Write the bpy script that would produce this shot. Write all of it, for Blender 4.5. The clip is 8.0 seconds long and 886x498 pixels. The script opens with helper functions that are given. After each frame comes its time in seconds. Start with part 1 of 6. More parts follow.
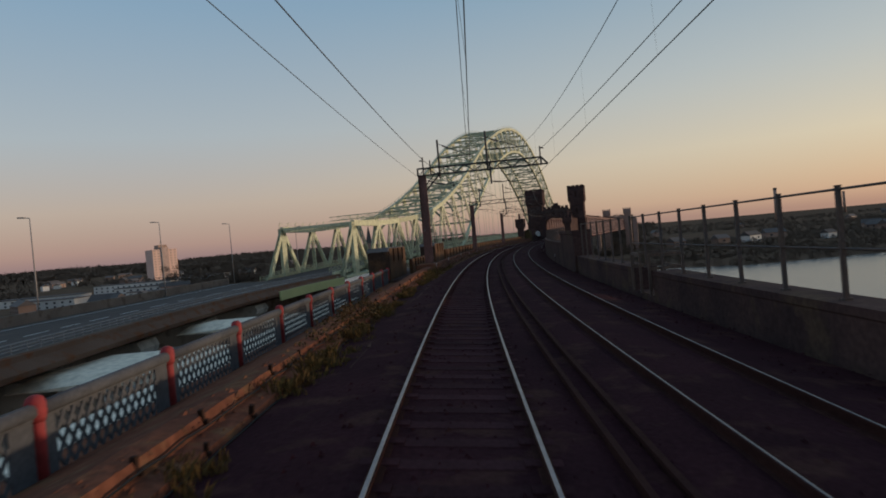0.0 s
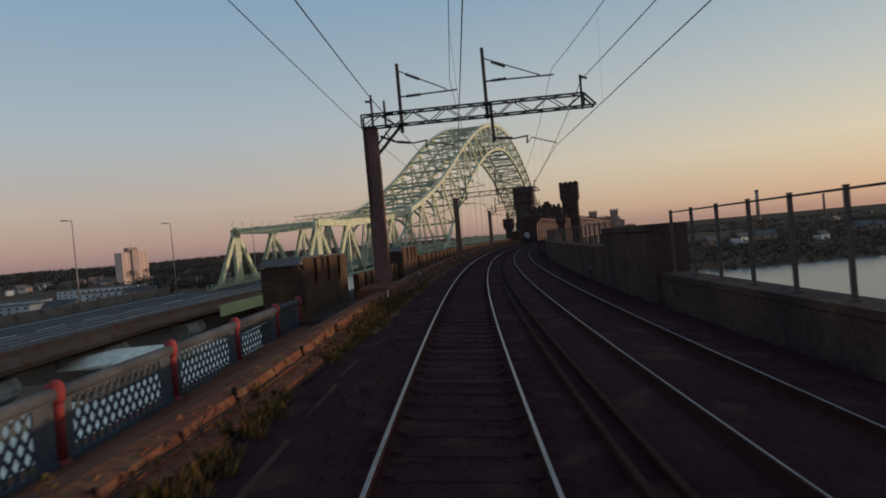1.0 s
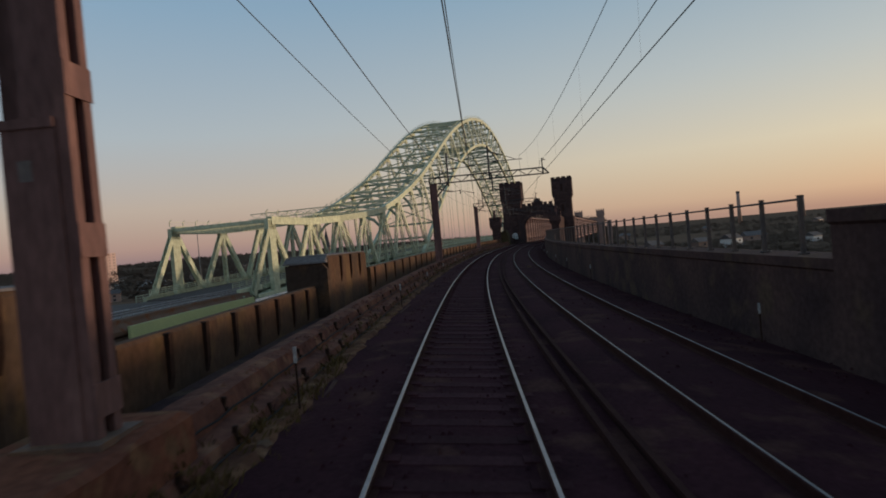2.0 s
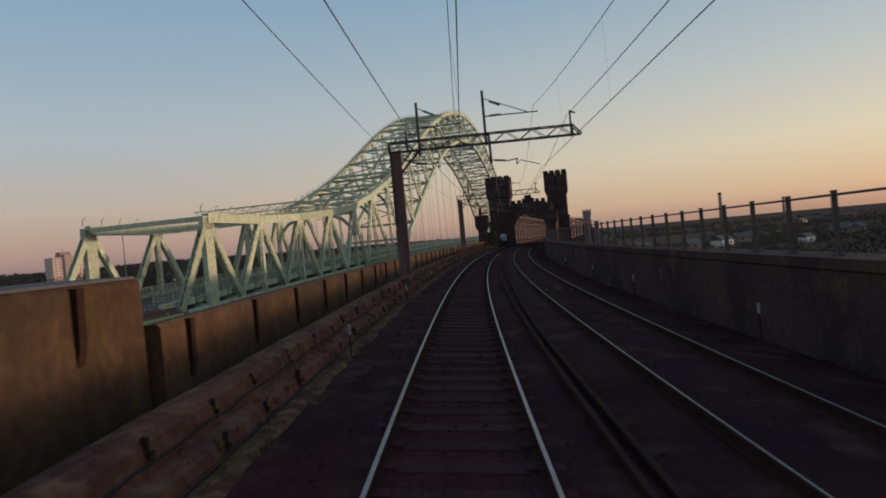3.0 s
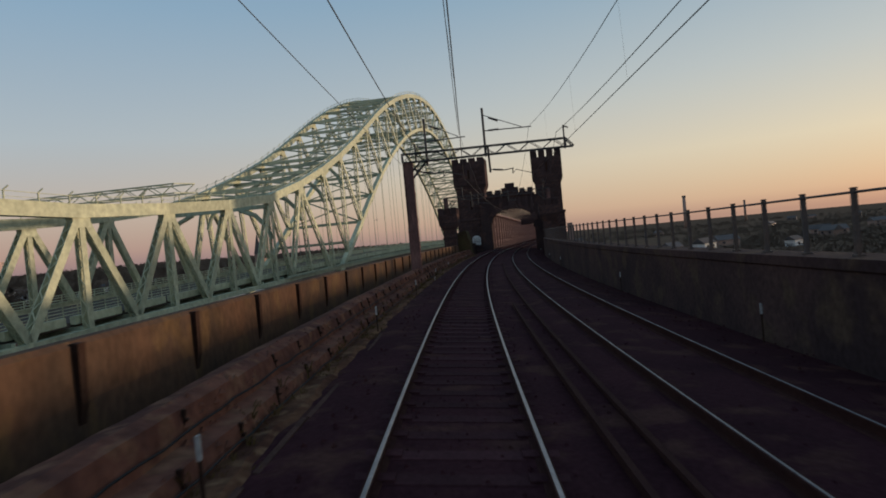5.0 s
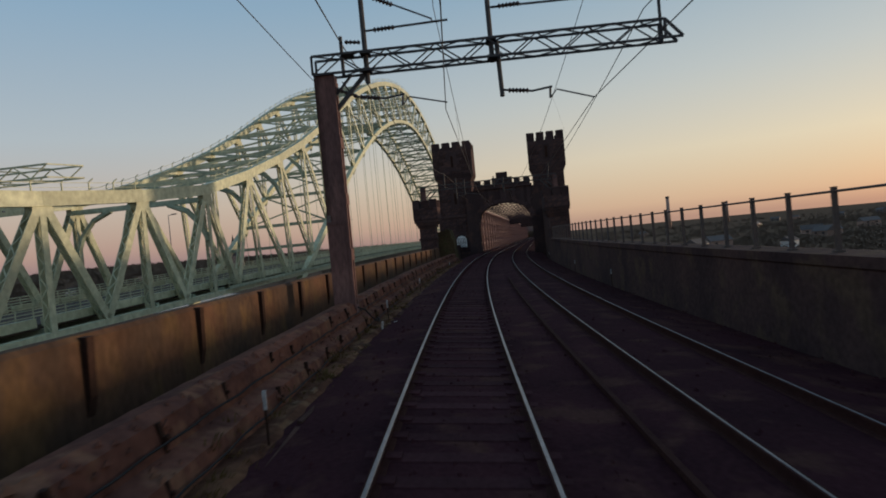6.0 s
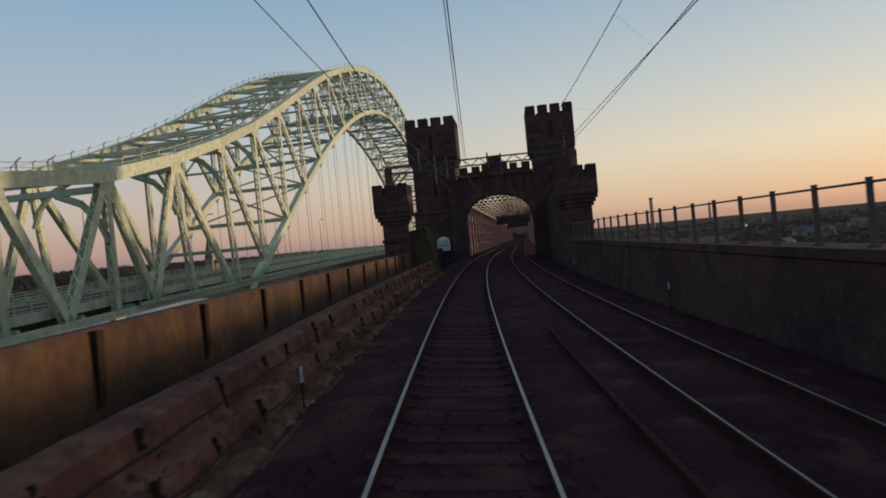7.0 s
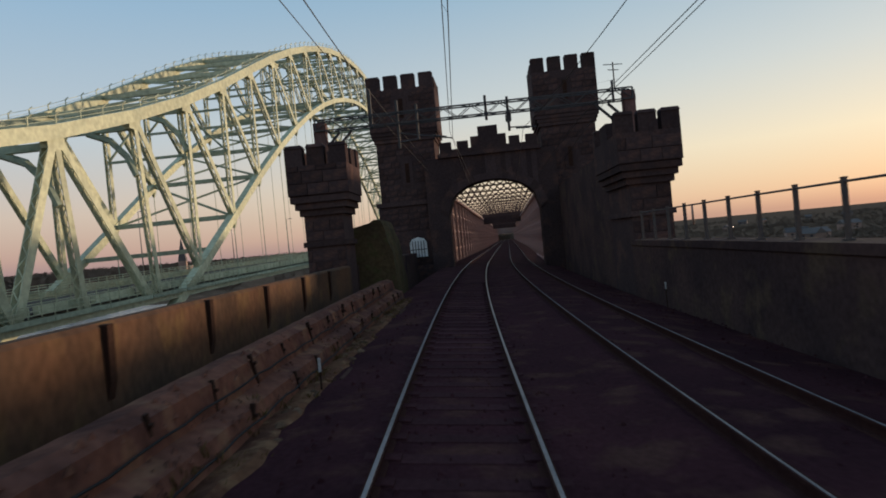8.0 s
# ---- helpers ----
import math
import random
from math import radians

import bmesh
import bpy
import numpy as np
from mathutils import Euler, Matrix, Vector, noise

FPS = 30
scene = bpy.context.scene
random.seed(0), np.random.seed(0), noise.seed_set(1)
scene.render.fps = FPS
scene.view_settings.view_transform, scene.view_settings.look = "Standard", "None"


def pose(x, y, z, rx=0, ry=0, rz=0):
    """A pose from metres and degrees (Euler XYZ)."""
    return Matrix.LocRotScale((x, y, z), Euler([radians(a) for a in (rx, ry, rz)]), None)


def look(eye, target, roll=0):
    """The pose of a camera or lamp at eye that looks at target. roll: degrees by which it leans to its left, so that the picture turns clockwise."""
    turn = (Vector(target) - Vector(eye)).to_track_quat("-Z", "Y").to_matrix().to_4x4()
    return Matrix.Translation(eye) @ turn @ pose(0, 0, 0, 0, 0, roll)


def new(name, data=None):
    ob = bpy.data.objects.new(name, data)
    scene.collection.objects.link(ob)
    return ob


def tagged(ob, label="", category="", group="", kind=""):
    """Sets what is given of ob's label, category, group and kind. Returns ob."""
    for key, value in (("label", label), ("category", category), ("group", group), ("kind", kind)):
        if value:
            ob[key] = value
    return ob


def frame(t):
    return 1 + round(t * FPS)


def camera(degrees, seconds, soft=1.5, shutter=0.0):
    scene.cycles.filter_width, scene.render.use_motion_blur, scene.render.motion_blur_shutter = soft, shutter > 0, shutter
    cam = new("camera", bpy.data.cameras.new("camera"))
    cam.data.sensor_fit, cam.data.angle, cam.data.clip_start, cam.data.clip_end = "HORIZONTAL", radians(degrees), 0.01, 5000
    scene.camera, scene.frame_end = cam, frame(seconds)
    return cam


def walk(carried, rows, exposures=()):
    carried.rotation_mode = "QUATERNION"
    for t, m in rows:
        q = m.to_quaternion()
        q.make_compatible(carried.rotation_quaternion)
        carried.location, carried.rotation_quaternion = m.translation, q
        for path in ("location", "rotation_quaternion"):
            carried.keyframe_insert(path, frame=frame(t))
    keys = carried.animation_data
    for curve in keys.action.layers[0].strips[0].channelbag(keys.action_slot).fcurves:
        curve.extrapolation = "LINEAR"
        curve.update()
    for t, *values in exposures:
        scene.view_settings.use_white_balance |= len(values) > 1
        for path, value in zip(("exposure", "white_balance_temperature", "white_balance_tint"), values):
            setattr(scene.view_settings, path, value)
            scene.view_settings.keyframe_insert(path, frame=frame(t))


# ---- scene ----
cam = camera(69.51, 8.0, soft=1.8, shutter=0.1)
# seconds, place, and the turn: to the left, upwards, leaning to the right
ROWS = [
    (0, 0.0, 0.0, 1.95, 1.215, -0.847, 5.16),
    (0.5, 0.066, 9.278, 1.921, 0.412, -0.834, 5.184),
    (1.0, 0.266, 18.544, 1.892, -0.417, -0.795, 5.18),
    (1.5, 0.598, 27.796, 1.863, -1.243, -0.795, 5.156),
    (2.8, 2.086, 51.773, 1.788, -3.438, -0.843, 5.261),
    (3.0, 2.395, 55.45, 1.776, -3.749, -0.809, 5.266),
    (3.5, 3.259, 64.628, 1.747, -4.548, -0.802, 5.338),
    (4.0, 4.255, 73.783, 1.718, -5.395, -0.761, 5.325),
    (4.5, 5.38, 82.912, 1.69, -6.22, -0.761, 5.35),
    (5.8, 8.907, 106.519, 1.615, -8.327, -0.817, 5.37),
    (6.0, 9.525, 110.133, 1.603, -8.616, -0.815, 5.417),
    (6.5, 11.157, 119.145, 1.575, -9.421, -0.785, 5.525),
    (7.0, 12.911, 128.124, 1.546, -10.186, -0.797, 5.49),
    (7.5, 14.784, 137.069, 1.517, -11.004, -0.841, 5.442),
    (8.0, 16.774, 145.979, 1.489, -11.736, -0.786, 5.443),
]
walk(cam, [(t, pose(x, y, z) @ pose(0, 0, 0, 0, 0, yaw) @ pose(0, 0, 0, pitch) @ pose(0, 0, 0, 0, lean) @ pose(0, 0, 0, 90)) for t, x, y, z, yaw, pitch, lean in ROWS],
     exposures=[(0, -0.05), (4.5, 0.03), (6.5, 0.08), (7.2, 0.18), (8.0, 0.32)])

# ---- light: dusk, the sun almost set on the right, softened by low haze ----
SUN_AZ, SUN_EL = 78.0, 1.8          # degrees to the right of the first heading, and up
world = bpy.data.worlds.new("dusk_sky")
scene.world = world
world.use_nodes = True
wt = world.node_tree
wt.nodes.clear()
w_out = wt.nodes.new("ShaderNodeOutputWorld")
w_geo = wt.nodes.new("ShaderNodeTexCoord")
w_sep = wt.nodes.new("ShaderNodeSeparateXYZ")
wt.links.new(w_geo.outputs["Generated"], w_sep.inputs[0])


def w_ramp(stops, source, low, high):
    """A colour ramp over a world value between low and high."""
    rng = wt.nodes.new("ShaderNodeMapRange")
    rng.inputs[1].default_value, rng.inputs[2].default_value = low, high
    wt.links.new(source, rng.inputs[0])
    ramp = wt.nodes.new("ShaderNodeValToRGB")
    while len(ramp.color_ramp.elements) < len(stops):
        ramp.color_ramp.elements.new(0.5)
    for el, (pos, col) in zip(ramp.color_ramp.elements, stops):
        el.position, el.color = pos, (*col, 1)
    wt.links.new(rng.outputs[0], ramp.inputs[0])
    return ramp.outputs[0]


# away from the sun: a dusty pink belt under blue; towards it: yellow and orange
SKY_AWAY = [(0.0, (0.25, 0.18, 0.20)), (0.05, (0.35, 0.245, 0.235)), (0.16, (0.415, 0.34, 0.315)), (0.36, (0.35, 0.40, 0.45)), (0.7, (0.215, 0.335, 0.46)), (1.0, (0.155, 0.268, 0.41))]
SKY_NEAR = [(0.0, (0.37, 0.245, 0.20)), (0.05, (0.49, 0.36, 0.275)), (0.2, (0.565, 0.495, 0.39)), (0.42, (0.405, 0.435, 0.44)), (0.72, (0.215, 0.325, 0.42)), (1.0, (0.15, 0.257, 0.385))]
away = w_ramp(SKY_AWAY, w_sep.outputs[2], 0.0, 0.5)
near = w_ramp(SKY_NEAR, w_sep.outputs[2], 0.0, 0.5)
w_dot = wt.nodes.new("ShaderNodeVectorMath")
w_dot.operation = "DOT_PRODUCT"
w_dot.inputs[1].default_value = (math.sin(radians(SUN_AZ)), math.cos(radians(SUN_AZ)), 0)
wt.links.new(w_geo.outputs["Generated"], w_dot.inputs[0])
w_side = wt.nodes.new("ShaderNodeMapRange")
w_side.interpolation_type = "SMOOTHSTEP"
w_side.inputs[1].default_value, w_side.inputs[2].default_value = -0.35, 0.95
wt.links.new(w_dot.outputs["Value"], w_side.inputs[0])
w_mix = wt.nodes.new("ShaderNodeMix")
w_mix.data_type = "RGBA"
wt.links.new(w_side.outputs[0], w_mix.inputs[0])
wt.links.new(away, w_mix.inputs[6])
wt.links.new(near, w_mix.inputs[7])
w_bg = wt.nodes.new("ShaderNodeBackground")
w_bg.inputs[1].default_value = 1.0
wt.links.new(w_mix.outputs[2], w_bg.inputs[0])
w_sky = wt.nodes.new("ShaderNodeTexSky")
w_sky.sky_type, w_sky.sun_disc = "NISHITA", False
w_sky.sun_elevation, w_sky.sun_rotation = radians(SUN_EL), radians(SUN_AZ)
w_bg2 = wt.nodes.new("ShaderNodeBackground")
w_bg2.inputs[1].default_value = 0.06
wt.links.new(w_sky.outputs[0], w_bg2.inputs[0])
w_add = wt.nodes.new("ShaderNodeAddShader")
wt.links.new(w_bg.outputs[0], w_add.inputs[0])
wt.links.new(w_bg2.outputs[0], w_add.inputs[1])
wt.links.new(w_add.outputs[0], w_out.inputs[0])

sun = new("sun", bpy.data.lights.new("sun", "SUN"))
sun.data.energy, sun.data.angle, sun.data.color = 2.6, radians(3.0), (1.0, 0.75, 0.52)
sun_from = Vector((math.sin(radians(SUN_AZ)) * math.cos(radians(SUN_EL)), math.cos(radians(SUN_AZ)) * math.cos(radians(SUN_EL)), math.sin(radians(SUN_EL))))
sun.matrix_world = look(sun_from * 500, (0, 0, 0))


# ---- materials ----
def surface(name, base, rough=0.8, metal=0.0, second=None, scale=1.0, amount=0.5, fine=18.0, bump=0.3, vary=0.0, stretch=(1, 1, 1), stain=None, spec=0.5):
    """Two colours mixed by coarse noise, fine grain in value and relief; vary: how much single pieces differ."""
    m = bpy.data.materials.new(name)
    m.use_nodes = True
    nt = m.node_tree
    bs = nt.nodes["Principled BSDF"]
    bs.inputs["Roughness"].default_value, bs.inputs["Metallic"].default_value = rough, metal
    bs.inputs["Specular IOR Level"].default_value = spec
    tc = nt.nodes.new("ShaderNodeTexCoord")
    mp = nt.nodes.new("ShaderNodeMapping")
    mp.inputs["Scale"].default_value = stretch
    nt.links.new(tc.outputs["Object"], mp.inputs[0])
    n1 = nt.nodes.new("ShaderNodeTexNoise")
    n1.inputs["Scale"].default_value, n1.inputs["Detail"].default_value = scale, 5
    nt.links.new(mp.outputs[0], n1.inputs[0])
    n2 = nt.nodes.new("ShaderNodeTexNoise")
    n2.inputs["Scale"].default_value, n2.inputs["Detail"].default_value = fine, 4
    nt.links.new(mp.outputs[0], n2.inputs[0])
    rr = nt.nodes.new("ShaderNodeMapRange")
    rr.inputs[1].default_value, rr.inputs[2].default_value = 0.5 - 0.22 / max(amount, 0.05) * 0.5, 0.5 + 0.22 / max(amount, 0.05) * 0.5
    nt.links.new(n1.outputs[0], rr.inputs[0])
    mx = nt.nodes.new("ShaderNodeMix")
    mx.data_type = "RGBA"
    mx.inputs[6].default_value = (*base, 1)
    mx.inputs[7].default_value = (*(second or [c * 0.6 for c in base]), 1)
    nt.links.new(rr.outputs[0], mx.inputs[0])
    last = mx.outputs[2]
    if stain:
        n3 = nt.nodes.new("ShaderNodeTexNoise")
        n3.inputs["Scale"].default_value, n3.inputs["Detail"].default_value = scale * 2.7, 6
        nt.links.new(mp.outputs[0], n3.inputs[0])
        r3 = nt.nodes.new("ShaderNodeMapRange")
        r3.inputs[1].default_value, r3.inputs[2].default_value = 0.53, 0.66
        nt.links.new(n3.outputs[0], r3.inputs[0])
        m3 = nt.nodes.new("ShaderNodeMix")
        m3.data_type = "RGBA"
        m3.inputs[7].default_value = (*stain, 1)
        nt.links.new(r3.outputs[0], m3.inputs[0])
        nt.links.new(last, m3.inputs[6])
        last = m3.outputs[2]
    hs = nt.nodes.new("ShaderNodeHueSaturation")
    nt.links.new(last, hs.inputs["Color"])
    vr = nt.nodes.new("ShaderNodeMapRange")
    vr.inputs[1].default_value, vr.inputs[2].default_value, vr.inputs[3].default_value, vr.inputs[4].default_value = 0.3, 0.7, 0.78, 1.22
    nt.links.new(n2.outputs[0], vr.inputs[0])
    if vary:
        oi = nt.nodes.new("ShaderNodeObjectInfo")
        ov = nt.nodes.new("ShaderNodeMapRange")
        ov.inputs[3].default_value, ov.inputs[4].default_value = 1 - vary, 1 + vary
        nt.links.new(oi.outputs["Random"], ov.inputs[0])
        mu = nt.nodes.new("ShaderNodeMath")
        mu.operation = "MULTIPLY"
        nt.links.new(vr.outputs[0], mu.inputs[0])
        nt.links.new(ov.outputs[0], mu.inputs[1])
        nt.links.new(mu.outputs[0], hs.inputs["Value"])
    else:
        nt.links.new(vr.outputs[0], hs.inputs["Value"])
    nt.links.new(hs.outputs[0], bs.inputs["Base Color"])
    if bump:
        bp = nt.nodes.new("ShaderNodeBump")
        bp.inputs["Strength"].default_value, bp.inputs["Distance"].default_value = bump, 0.02
        nt.links.new(n2.outputs[0], bp.inputs["Height"])
        nt.links.new(bp.outputs[0], bs.inputs["Normal"])
    return m


RAIL_TOP = surface("polished_rail", (0.31, 0.275, 0.275), 0.36, 1.0, scale=3, fine=30, bump=0.05)
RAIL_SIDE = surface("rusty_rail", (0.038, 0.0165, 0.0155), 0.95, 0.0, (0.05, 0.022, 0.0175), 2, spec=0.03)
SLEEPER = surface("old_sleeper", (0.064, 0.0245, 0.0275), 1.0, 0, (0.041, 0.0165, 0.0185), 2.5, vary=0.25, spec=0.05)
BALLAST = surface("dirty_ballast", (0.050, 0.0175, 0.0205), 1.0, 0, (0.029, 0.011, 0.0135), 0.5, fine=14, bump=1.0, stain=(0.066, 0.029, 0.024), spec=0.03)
RUST = surface("rusted_iron", (0.15, 0.075, 0.042), 0.85, 0, (0.075, 0.05, 0.04), 0.7, fine=20, stain=(0.20, 0.10, 0.045))
PLATE = surface("weathered_iron_plate", (0.092, 0.047, 0.027), 0.9, 0, (0.06, 0.037, 0.025), 0.55, amount=0.9, stretch=(1, 1, 0.7), fine=8, stain=(0.1, 0.058, 0.028), vary=0.16, spec=0.12)
PLATE_RIB = surface("sooty_iron_rib", (0.028, 0.016, 0.012), 0.95, 0, (0.04, 0.018, 0.012), 1.0, spec=0.1)
TROUGH = surface("brown_trough_wall", (0.150, 0.064, 0.044), 0.95, 0, (0.084, 0.039, 0.031), 0.9, amount=0.9, stain=(0.175, 0.088, 0.056), fine=7, bump=1.0, spec=0.03)
CABLE = surface("black_cable", (0.012, 0.01, 0.01), 1.0, 0, fine=6, bump=0)
SANDSTONE = surface("sooty_sandstone", (0.070, 0.045, 0.042), 0.95, 0, (0.044, 0.029, 0.030), 0.35, fine=9, bump=0.6, stain=(0.09, 0.05, 0.042), vary=0.24, spec=0.06)
DARKWALL = surface("sooty_masonry", (0.080, 0.047, 0.042), 0.95, 0, (0.046, 0.029, 0.029), 0.4, amount=0.9, fine=8, bump=0.7, stain=(0.085, 0.055, 0.04), spec=0.06)
FENCE = surface("dark_fence_steel", (0.05, 0.042, 0.042), 0.7, 0, (0.09, 0.055, 0.04), 2)
REDPAINT = surface("red_paint", (0.27, 0.02, 0.022), 0.8, 0, (0.17, 0.018, 0.018), 2.5, fine=12, bump=0.2)
GREYPAINT = surface("grey_paint", (0.082, 0.084, 0.092), 0.85, 0, (0.055, 0.056, 0.062), 1.5, bump=0.1, spec=0.15)
OHL = surface("galvanised_steel", (0.062, 0.058, 0.06), 0.7, 0.2, (0.042, 0.038, 0.038), 2, bump=0.1)
MAST = surface("brown_mast_steel", (0.15, 0.076, 0.066), 0.85, 0.0, (0.095, 0.055, 0.052), 0.8, stretch=(1, 1, 0.3), stain=(0.19, 0.10, 0.085), spec=0.2)
LAMPPOST = surface("faded_lamp_post_paint", (0.30, 0.27, 0.26), 0.7, 0.1, (0.22, 0.2, 0.19), 1.5, bump=0.05)
WIRE = surface("copper_wire", (0.03, 0.025, 0.025), 0.6, 0.3, bump=0)
PORCELAIN = surface("brown_insulator", (0.06, 0.035, 0.03), 0.3, 0, bump=0)
WHITE = surface("white_paint", (0.72, 0.72, 0.70), 0.6, 0, (0.5, 0.5, 0.48), 6, bump=0.1)
MARKER = surface("dirty_marker_paint", (0.42, 0.40, 0.38), 0.8, 0, (0.25, 0.23, 0.22), 8, bump=0.1)
GREEN = surface("pale_green_bridge_paint", (0.45, 0.455, 0.30), 0.6, 0, (0.40, 0.415, 0.275), 0.25, bump=0.1, fine=1.6, stain=(0.37, 0.385, 0.255), vary=0.14)
# a darker green for bracing, hangers, cross girders and edge panels
GREEN_D = surface("darker_green_bridge_paint", (0.33, 0.375, 0.265), 0.65, 0, (0.27, 0.31, 0.22), 0.3, bump=0.1, fine=1.6, vary=0.14)
ASPHALT = surface("road_asphalt", (0.10, 0.083, 0.075), 0.95, 0, (0.08, 0.066, 0.06), 0.15, fine=6, stain=(0.115, 0.092, 0.077), spec=0.06)
CONCRETE = surface("road_concrete", (0.175, 0.147, 0.127), 0.9, 0, (0.13, 0.108, 0.094), 0.3, stain=(0.10, 0.078, 0.063), spec=0.1)
PALECONC = surface("pale_concrete", (0.55, 0.54, 0.50), 0.85, 0, (0.45, 0.44, 0.41), 0.3, stain=(0.33, 0.32, 0.30))
# the low sun's pink glow on the girders is put into their colour
PINKGIRDER = surface("sunset_pink_girder_paint", (0.32, 0.20, 0.175), 0.85, 0, (0.25, 0.155, 0.14), 0.4, fine=5, stain=(0.2, 0.12, 0.10))
BRICK = surface("far_brick", (0.30, 0.20, 0.16), 0.9, 0, (0.22, 0.15, 0.12), 0.1, bump=0, vary=0.3)
RENDERW = surface("far_white_render", (0.62, 0.60, 0.57), 0.85, 0, (0.5, 0.48, 0.46), 0.1, bump=0, vary=0.2)
ROOF = surface("far_roof", (0.11, 0.09, 0.085), 0.9, 0, (0.08, 0.07, 0.065), 0.2, bump=0, vary=0.3)
PANE = surface("dark_glass", (0.04, 0.045, 0.055), 0.15, 0, bump=0)
BLOCKPINK = surface("tower_block_cladding", (0.66, 0.45, 0.38), 0.85, 0, (0.57, 0.39, 0.33), 0.1, bump=0)
WEED = surface("dry_weeds", (0.085, 0.062, 0.022), 0.95, 0, (0.1, 0.055, 0.024), 1.2, fine=9, bump=0.0, spec=0.05)
BRAMBLE = surface("autumn_brambles", (0.085, 0.045, 0.02), 0.9, 0, (0.06, 0.05, 0.02), 1.6, fine=10, bump=0.0, stain=(0.115, 0.05, 0.025), spec=0.1)
# paler and browner than leaves: the distance haze is put into this colour
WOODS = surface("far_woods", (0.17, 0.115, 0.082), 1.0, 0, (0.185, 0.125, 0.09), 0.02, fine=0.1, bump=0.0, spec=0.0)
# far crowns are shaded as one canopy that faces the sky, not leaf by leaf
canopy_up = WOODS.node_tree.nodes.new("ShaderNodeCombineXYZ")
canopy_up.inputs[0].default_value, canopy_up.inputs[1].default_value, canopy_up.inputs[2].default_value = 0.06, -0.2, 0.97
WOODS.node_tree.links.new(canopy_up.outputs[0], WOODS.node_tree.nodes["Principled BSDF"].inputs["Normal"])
GROUND = surface("town_ground", (0.135, 0.088, 0.06), 0.95, 0, (0.15, 0.098, 0.068), 0.012, fine=0.12, bump=0.05, stain=(0.11, 0.076, 0.05), spec=0.0)
WATER = surface("river_water", (0.12, 0.115, 0.105), 0.25, 0, (0.10, 0.098, 0.092), 0.01, fine=0.35, bump=0.35, spec=0.35)
MOSS = surface("mossy_stone", (0.095, 0.066, 0.034), 0.95, 0, (0.058, 0.042, 0.026), 1.0, fine=7, bump=0.9, stain=(0.075, 0.066, 0.03), spec=0.05)
STONEPALE = surface("pale_rubble", (0.13, 0.078, 0.048), 0.95, 0, (0.075, 0.045, 0.031), 4, vary=0.45, spec=0.05)
EDGEBEAM = surface("rust_stained_concrete", (0.125, 0.068, 0.044), 0.95, 0, (0.16, 0.10, 0.072), 0.25, stain=(0.15, 0.055, 0.024), stretch=(1, 1, 2), spec=0.1)
GREENLIME = surface("lime_green_girder_paint", (0.46, 0.475, 0.20), 0.6, 0, (0.39, 0.41, 0.185), 0.3, bump=0.1)
RAIL_DULL = surface("dull_rail", (0.20, 0.175, 0.175), 0.45, 0.9, scale=3, fine=30, bump=0.05)
BANK = surface("rusty_earth_bank", (0.175, 0.066, 0.038), 1.0, 0, (0.11, 0.044, 0.03), 0.9, fine=9, bump=0.9, stain=(0.155, 0.08, 0.045), spec=0.04)
YARD = surface("pale_concrete_yard", (0.80, 0.69, 0.54), 0.95, 0, (0.72, 0.61, 0.47), 0.05, fine=1.5, bump=0.1)
# paler copy of the sandstone: low sun on the far portal is in the colour
LITSTONE = surface("sunlit_far_sandstone", (0.30, 0.205, 0.175), 0.95, 0, (0.22, 0.15, 0.13), 0.2, bump=0.1)
OLDBOARD = surface("rotten_brown_board", (0.085, 0.046, 0.036), 1.0, 0, (0.05, 0.028, 0.024), 3, stretch=(1, 1, 0.2), spec=0.03)
TIMBER = surface("grey_timber", (0.125, 0.085, 0.064), 0.95, 0, (0.07, 0.048, 0.04), 3, stretch=(1, 1, 0.2))
BLOCKPANE = surface("curtained_window", (0.42, 0.29, 0.255), 0.6, 0, (0.3, 0.21, 0.19), 0.3, bump=0)
OLDIRON = surface("sooty_brown_stone_block", (0.062, 0.040, 0.028), 0.95, 0, (0.042, 0.028, 0.022), 0.5, fine=7, bump=0.7, stain=(0.085, 0.048, 0.028), spec=0.1)
GREYCAP = surface("grey_weathered_coping", (0.16, 0.135, 0.125), 0.95, 0, (0.11, 0.092, 0.085), 0.8, fine=9, bump=0.6, spec=0.1)
PALELATH = surface("pale_split_lath", (0.5, 0.45, 0.42), 0.95, 0, (0.36, 0.32, 0.29), 6, spec=0.1)
DIRT = surface("dry_ochre_dirt", (0.125, 0.060, 0.034), 1.0, 0, (0.065, 0.029, 0.02), 1.3, amount=0.9, fine=10, bump=1.0, stain=(0.16, 0.088, 0.05), spec=0.03)
REDRUST = surface("red_rusted_inside", (0.14, 0.028, 0.024), 0.9, 0, (0.07, 0.02, 0.02), 1.5, spec=0.05)

